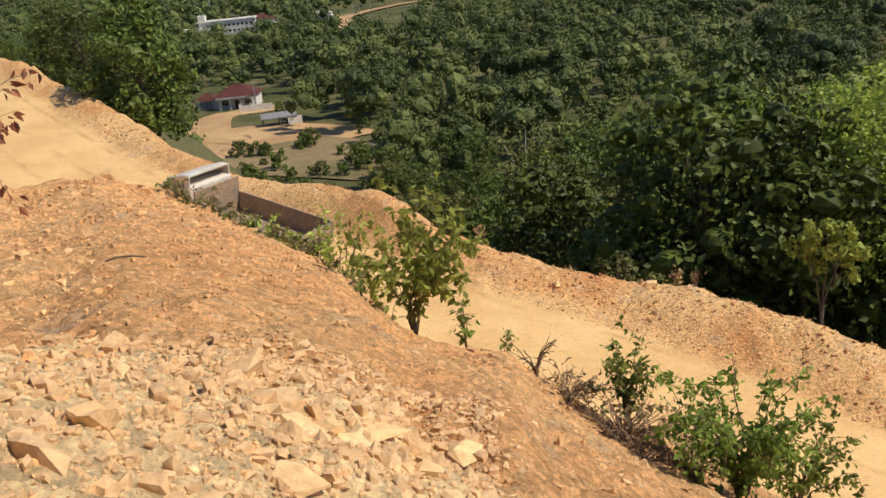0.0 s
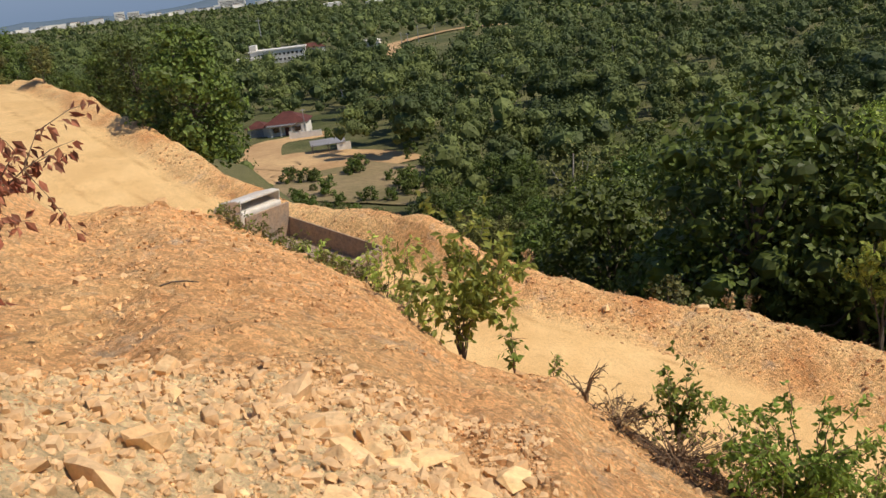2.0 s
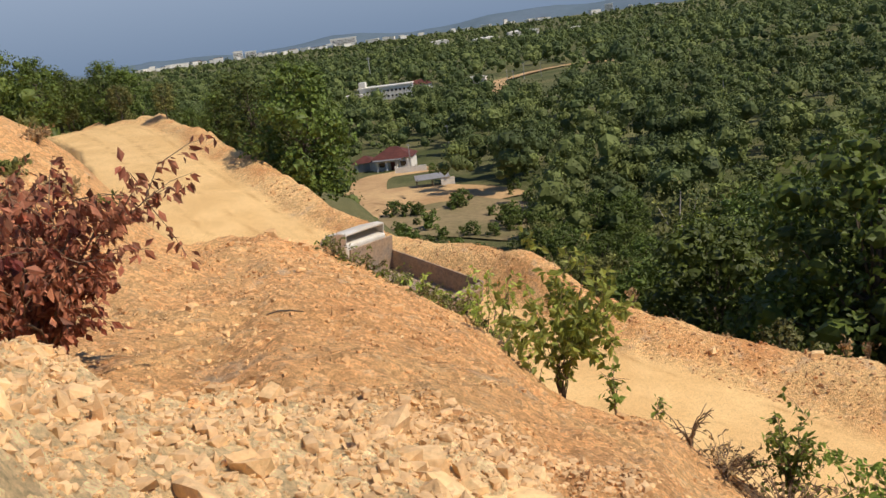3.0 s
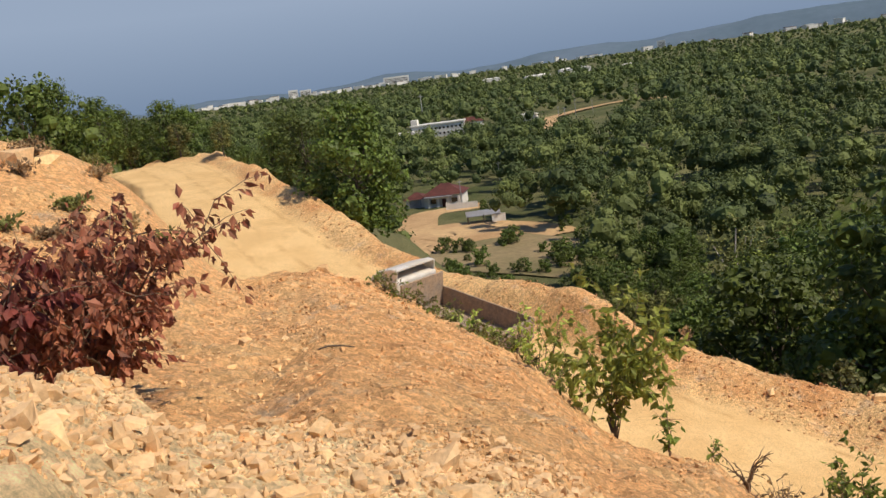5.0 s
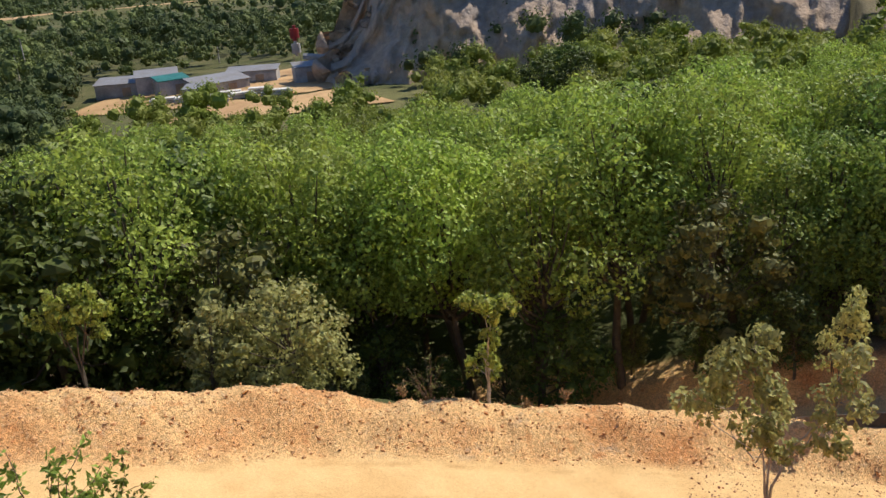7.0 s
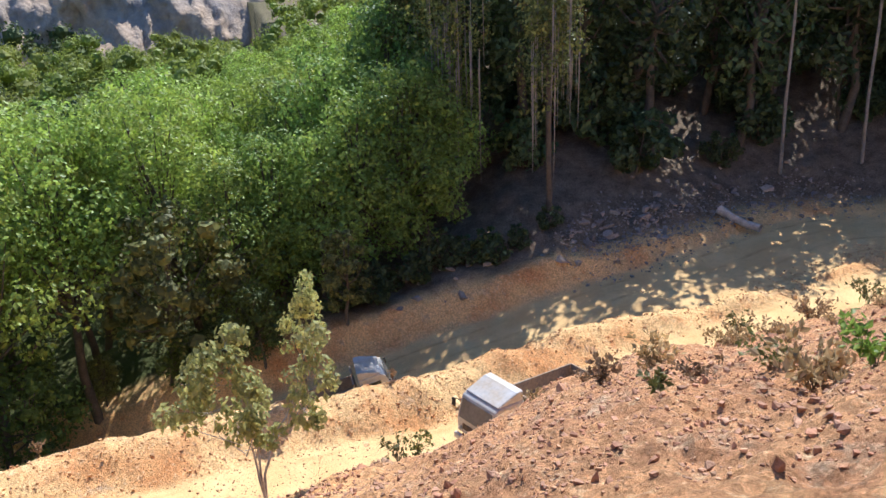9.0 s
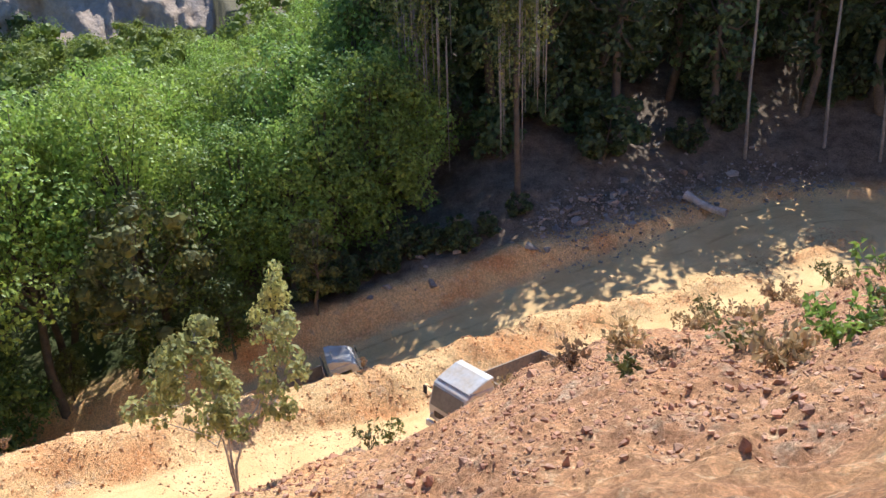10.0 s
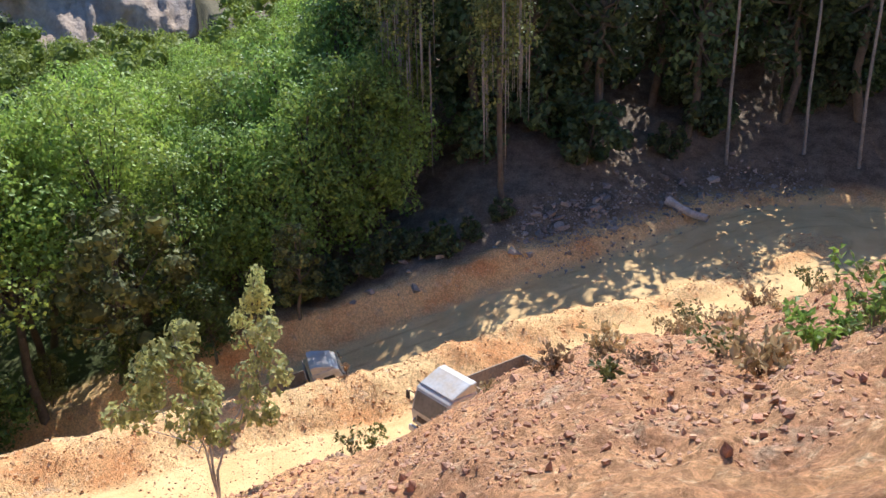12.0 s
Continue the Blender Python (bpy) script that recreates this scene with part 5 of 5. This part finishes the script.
for a, w, h in ((-14.1, 95, 24), (-20.8, 34, 26), (-20.0, 40, 20), (2.9, 28, 24)):
    b = new("town_tower")
    part("wall", block((0, 0, h / 2 + 4), (w, 24, h), 0.3), m_wall, b)
    part("roof", block((0, 0, h + 5), (w * 1.02, 25, 2), 0.3), m_wall, b)
    for s in range(4):
        part("window_band", block((0, -12.1, 8 + h * 0.2 * s), (w * 0.9, 0.5, h * 0.08), 0.05), m_glass, b)
    at_ground(tagged(b, "tall white town building on the horizon", "building", "town blocks"), a, 3300, 0, lift=4)
# poles and a mast
for a, r0, h, rad in ((-12.7, 575, 27, 0.35), (-2.8, 560, 11, 0.22), (-3.5, 520, 9, 0.22), (-3.9, 540, 9, 0.2), (-1.7, 570, 9, 0.2), (-10.9, 214, 6.5, 0.13), (-8.2, 240, 8, 0.13), (20.4, 900, 22, 1.2), (2.3, 230, 8, 0.13)):
    v, f = tube([(0, 0, -1), (0, 0, h * 0.5), (0, 0, h)], [rad, rad * 0.8, rad * 0.6], 6)
    ob = new("utility_pole")
    quick("shaft", v, f, m_concrete, ob)
    part("crossarm", block((0, 0, h * 0.94), (rad * 9, rad, rad), 0.01), m_concrete, ob)
    at_ground(tagged(ob, "grey concrete utility pole above the trees", "pole", "utility poles"), a, r0)


def palm(seed, h):
    r2 = np.random.default_rng(seed)
    root = new("palm")
    v, f = tube([(0, 0, -0.5), (0.15, 0, h * 0.5), (0, 0, h)], [0.28, 0.2, 0.16], 7)
    quick("trunk", v, f, m_barkpale, root, True)
    for k in range(22):
        a, t = r2.uniform(0, 6.28), r2.uniform(-0.5, 1.2)
        d = np.array([math.cos(a), math.sin(a), 0])
        ln = r2.uniform(1.8, 2.8)
        p = [np.array([0, 0, h]), np.array([0, 0, h]) + d * ln * 0.5 + np.array([0, 0, t * 0.7]), np.array([0, 0, h]) + d * ln + np.array([0, 0, t - 0.6])]
        s = np.cross(d, (0, 0, 1)) * 0.55
        v = np.array([p[0], p[1] + s, p[1] - s, p[2] + s * 0.4, p[2] - s * 0.4, p[1] + np.array([0, 0, 0.12])])
        obj("frond", v, [(0, 1, 5), (0, 5, 2), (1, 3, 5), (5, 3, 4), (5, 4, 2)], m_leaf, root)
    return tagged(root, "tall palm with a round fan crown", "palm", "palms")


for i, (a, r0, h) in enumerate(((26.4, 300, 17), (25.9, 306, 12), (29.0, 330, 9), (23.5, 320, 9), (9.5, 280, 9), (11, 290, 9), (37.5, 330, 11))):
    at_ground(palm(i, h), a, r0)

# ---- quarry plant and cliff ----
silo = new("silo")
part("lower_tank", disc(2.1, 7, (0, 0, 12.0), False, 20), m_concrete, silo, "white lower tank")
part("upper_tank", disc(2.15, 7, (0, 0, 19.0), False, 20), m_redpaint, silo, "red upper tank")
for sx in (-1, 1):
    for sy in (-1, 1):
        part("leg", block((sx * 1.6, sy * 1.6, 4.0), (0.35, 0.35, 9.6), 0.03), m_steel, silo)
at_ground(tagged(silo, "red and white cement silo on legs", "silo"), 42.4, 262, 0, 0.62)
for a, r0, w, d, h, m in ((31.5, 262, 14, 8, 4.0, m_tin), (33.6, 258, 12, 8, 5.2, m_tin), (34.4, 250, 9, 6, 4.4, m_teal), (37.2, 246, 16, 9, 3.0, m_tin), (36.0, 238, 8, 5, 2.6, m_tin), (42.8, 244, 7, 6, 4.5, m_tin), (39.5, 256, 15, 6, 3.6, m_tin)):
    b = new("workshop")
    part("wall", block((0, 0, h / 2 - 0.3), (w * 0.94, d * 0.9, h), 0.03), m_concrete, b)
    part("roof", block((0, 0, h + 0.35), (w, d, 0.18), 0.02, (9, 0, 0)), m, b)
    part("door", block((w * 0.15, -d * 0.455, h * 0.35), (2.4, 0.1, h * 0.65), 0.02), m_steel, b)
    at_ground(tagged(b, "tin roofed workshop of the quarry plant", "workshop", "plant sheds"), a, r0, rng.uniform(-25, 25))
for a, r0 in ((33.8, 236), (35.2, 232), (36.4, 228), (37.6, 230), (38.6, 224), (39.8, 229), (40.8, 222), (36.9, 220)):
    b = new("slab_stack")
    for k in range(3):
        part("slab", block((rng.uniform(-0.3, 0.3), 0, 0.3 + 0.5 * k), (rng.uniform(5, 8), 2.6, 0.42), 0.03), m_wall if k == 2 else m_concrete, b)
    at_ground(tagged(b, "stack of pale concrete slabs in the plant yard", "slabs", "slab stacks"), a, r0, rng.uniform(-12, 12), lift=0.3)
v, f = tube([polar(42.8, 252, 7.0 + 2), polar(44.6, 250, 6.0 + 2), polar(46.4, 248, 5.0 + 2)], [1.0, 1.0, 1.0], 6)
conv = quick("conveyor", v, f, m_concrete)
tagged(conv, "grey conveyor gallery of the quarry plant", "conveyor")


def build_cliff():
    nu, nv = 260, 90
    a = np.linspace(44.5, 100, nu)[None, :] * np.ones((nv, 1))
    t = np.linspace(0, 1, nv)[:, None] * np.ones((1, nu))
    edge = smooth((a - 44.5) / 9.0)
    top = -20 + 52 * edge + 5 * vnoise(a * 0.35, a * 0 + 3.3, 61)
    z = -36 + (top + 36) * t
    flute = fbm(a * 0.33, z * 0.045, 4, 62)
    ledge = np.sin(2 * math.pi * (2.6 * t + 0.8 * vnoise(a * 0.16, t * 1.4, 63)))
    rr = 216 + 16 * (a - 41) / 40 + np.interp(a, [48, 60, 74], [34, 46, 70]) * t + 2.6 * ledge + 6 * flute + 1.6 * fbm(a * 2.2, z * 0.3, 4, 64) + 0.9 * fbm(a * 4.5, z * 0.12, 3, 65)
    v = np.stack([rr * np.sin(np.radians(a)), rr * np.cos(np.radians(a)), z + EYE], -1).reshape(-1, 3)
    i, j = np.meshgrid(np.arange(nv - 1), np.arange(nu - 1), indexing="ij")
    f = np.stack([i * nu + j, i * nu + j + 1, (i + 1) * nu + j + 1, (i + 1) * nu + j], -1).reshape(-1, 4)
    ob = quick("quarry_cliff", v, f, m_cliff, None, True)
    sol = ob.modifiers.new("depth", "SOLIDIFY")
    sol.thickness = 6.0
    return tagged(ob, "grey and tan quarry face with ledges", "cliff", kind="structure")


build_cliff()
for a, r0, sc in ((58.0, 150, 1.15), (60.5, 152, 1.1), (59.5, 156, 1.2)):
    stand(green_kinds, a, r0, sc, "trees before the quarry")


# ---- far hills ----
def hills():
    nu = 240
    az = np.linspace(-75, 75, nu)
    rows = []
    peak = 9 + 40 * np.exp(-((az + 14) / 2.6) ** 2) + 22 * np.exp(-((az + 25) / 3.5) ** 2) + 40 * np.exp(-((az + 3) / 4) ** 2) + 80 * np.exp(-((az - 12) / 9) ** 2) + 30 * np.exp(-((az + 45) / 9) ** 2) + 6 * vnoise(az * 0.8, az * 0, 90) + 3 * vnoise(az * 3, az * 0, 91)
    for t, r0 in ((0.0, 4250), (0.45, 4330), (0.8, 4420), (1.0, 4550), (0.3, 4800)):
        zz = -22 + (np.maximum(peak, 4) + 16) * t
        rows.append(np.stack([r0 * np.sin(np.radians(az)), r0 * np.cos(np.radians(az)), zz + EYE], -1))
    v = np.array(rows).reshape(-1, 3)
    i, j = np.meshgrid(np.arange(4), np.arange(nu - 1), indexing="ij")
    f = np.stack([i * nu + j, i * nu + j + 1, (i + 1) * nu + j + 1, (i + 1) * nu + j], -1).reshape(-1, 4)
    return tagged(quick("backdrop", v, f[:, ::-1], m_mountain, None, True), "far hills with distance haze put into their blue colour", "hills", kind="structure")


hills()


def hazy_sky():
    """The blue grey haze of the distant sky behind the hills, a plain tall curve."""
    m = bpy.data.materials.new("sky_haze")
    m.use_nodes = True
    n, l = m.node_tree.nodes, m.node_tree.links
    pos, sep = n.new("ShaderNodeNewGeometry"), n.new("ShaderNodeSeparateXYZ")
    l.new(pos.outputs["Position"], sep.inputs[0])
    ramp = n.new("ShaderNodeMapRange")
    ramp.inputs[1].default_value, ramp.inputs[2].default_value = 20.0, 520.0
    l.new(sep.outputs["Z"], ramp.inputs[0])
    mix = n.new("ShaderNodeMix")
    mix.data_type = "RGBA"
    mix.inputs[6].default_value, mix.inputs[7].default_value = (0.17, 0.245, 0.365, 1), (0.285, 0.37, 0.50, 1)
    l.new(ramp.outputs[0], mix.inputs[0])
    glow = n.new("ShaderNodeEmission")
    l.new(mix.outputs[2], glow.inputs["Color"])
    l.new(glow.outputs[0], n["Material Output"].inputs["Surface"])
    az = np.radians(np.linspace(-90, 50, 141))
    rows = [np.stack([4890 * np.sin(az), 4890 * np.cos(az), np.full(len(az), z)], -1) for z in (-60.0, 400.0, 800.0, 1200.0)]
    i, j = np.meshgrid(np.arange(3), np.arange(len(az) - 1), indexing="ij")
    k = len(az)
    f = np.stack([i * k + j, i * k + j + 1, (i + 1) * k + j + 1, (i + 1) * k + j], -1).reshape(-1, 4)
    return tagged(quick("backdrop_sky", np.array(rows).reshape(-1, 3), f[:, ::-1], m, None, True), "hazy blue grey sky above the horizon", "sky", kind="structure")


hazy_sky()

# finer broken stone and a few more dry tufts over the rocky slope
n = 18000
az, r = scatter(n, 74, 126, 5, 30, 0.8)
gravel("fine_gravel", r * np.sin(np.radians(az)), r * np.cos(np.radians(az)), np.minimum(0.02 * rng.lognormal(0, 0.5, n), 0.06), m_rockdark, "fine reddish brown broken stone on the slope")
for i in range(16):
    a, r0 = rng.uniform(94, 122), rng.uniform(8, 24)
    dry = i % 3 > 0
    put(shrub("grass_tuft" if dry else "weed", 400 + i, rng.uniform(0.2, 0.45), rng.uniform(0.4, 0.8), 16 if dry else 7, 110, 0.09, m_straw if dry else m_leafolive, "small tuft of dry straw coloured grass among stones" if dry else "small green weed growing among slope stones", "grass" if dry else "plant", twigs=2, thick=0.005, droop=-0.4 if dry else 0.4), a, r0)
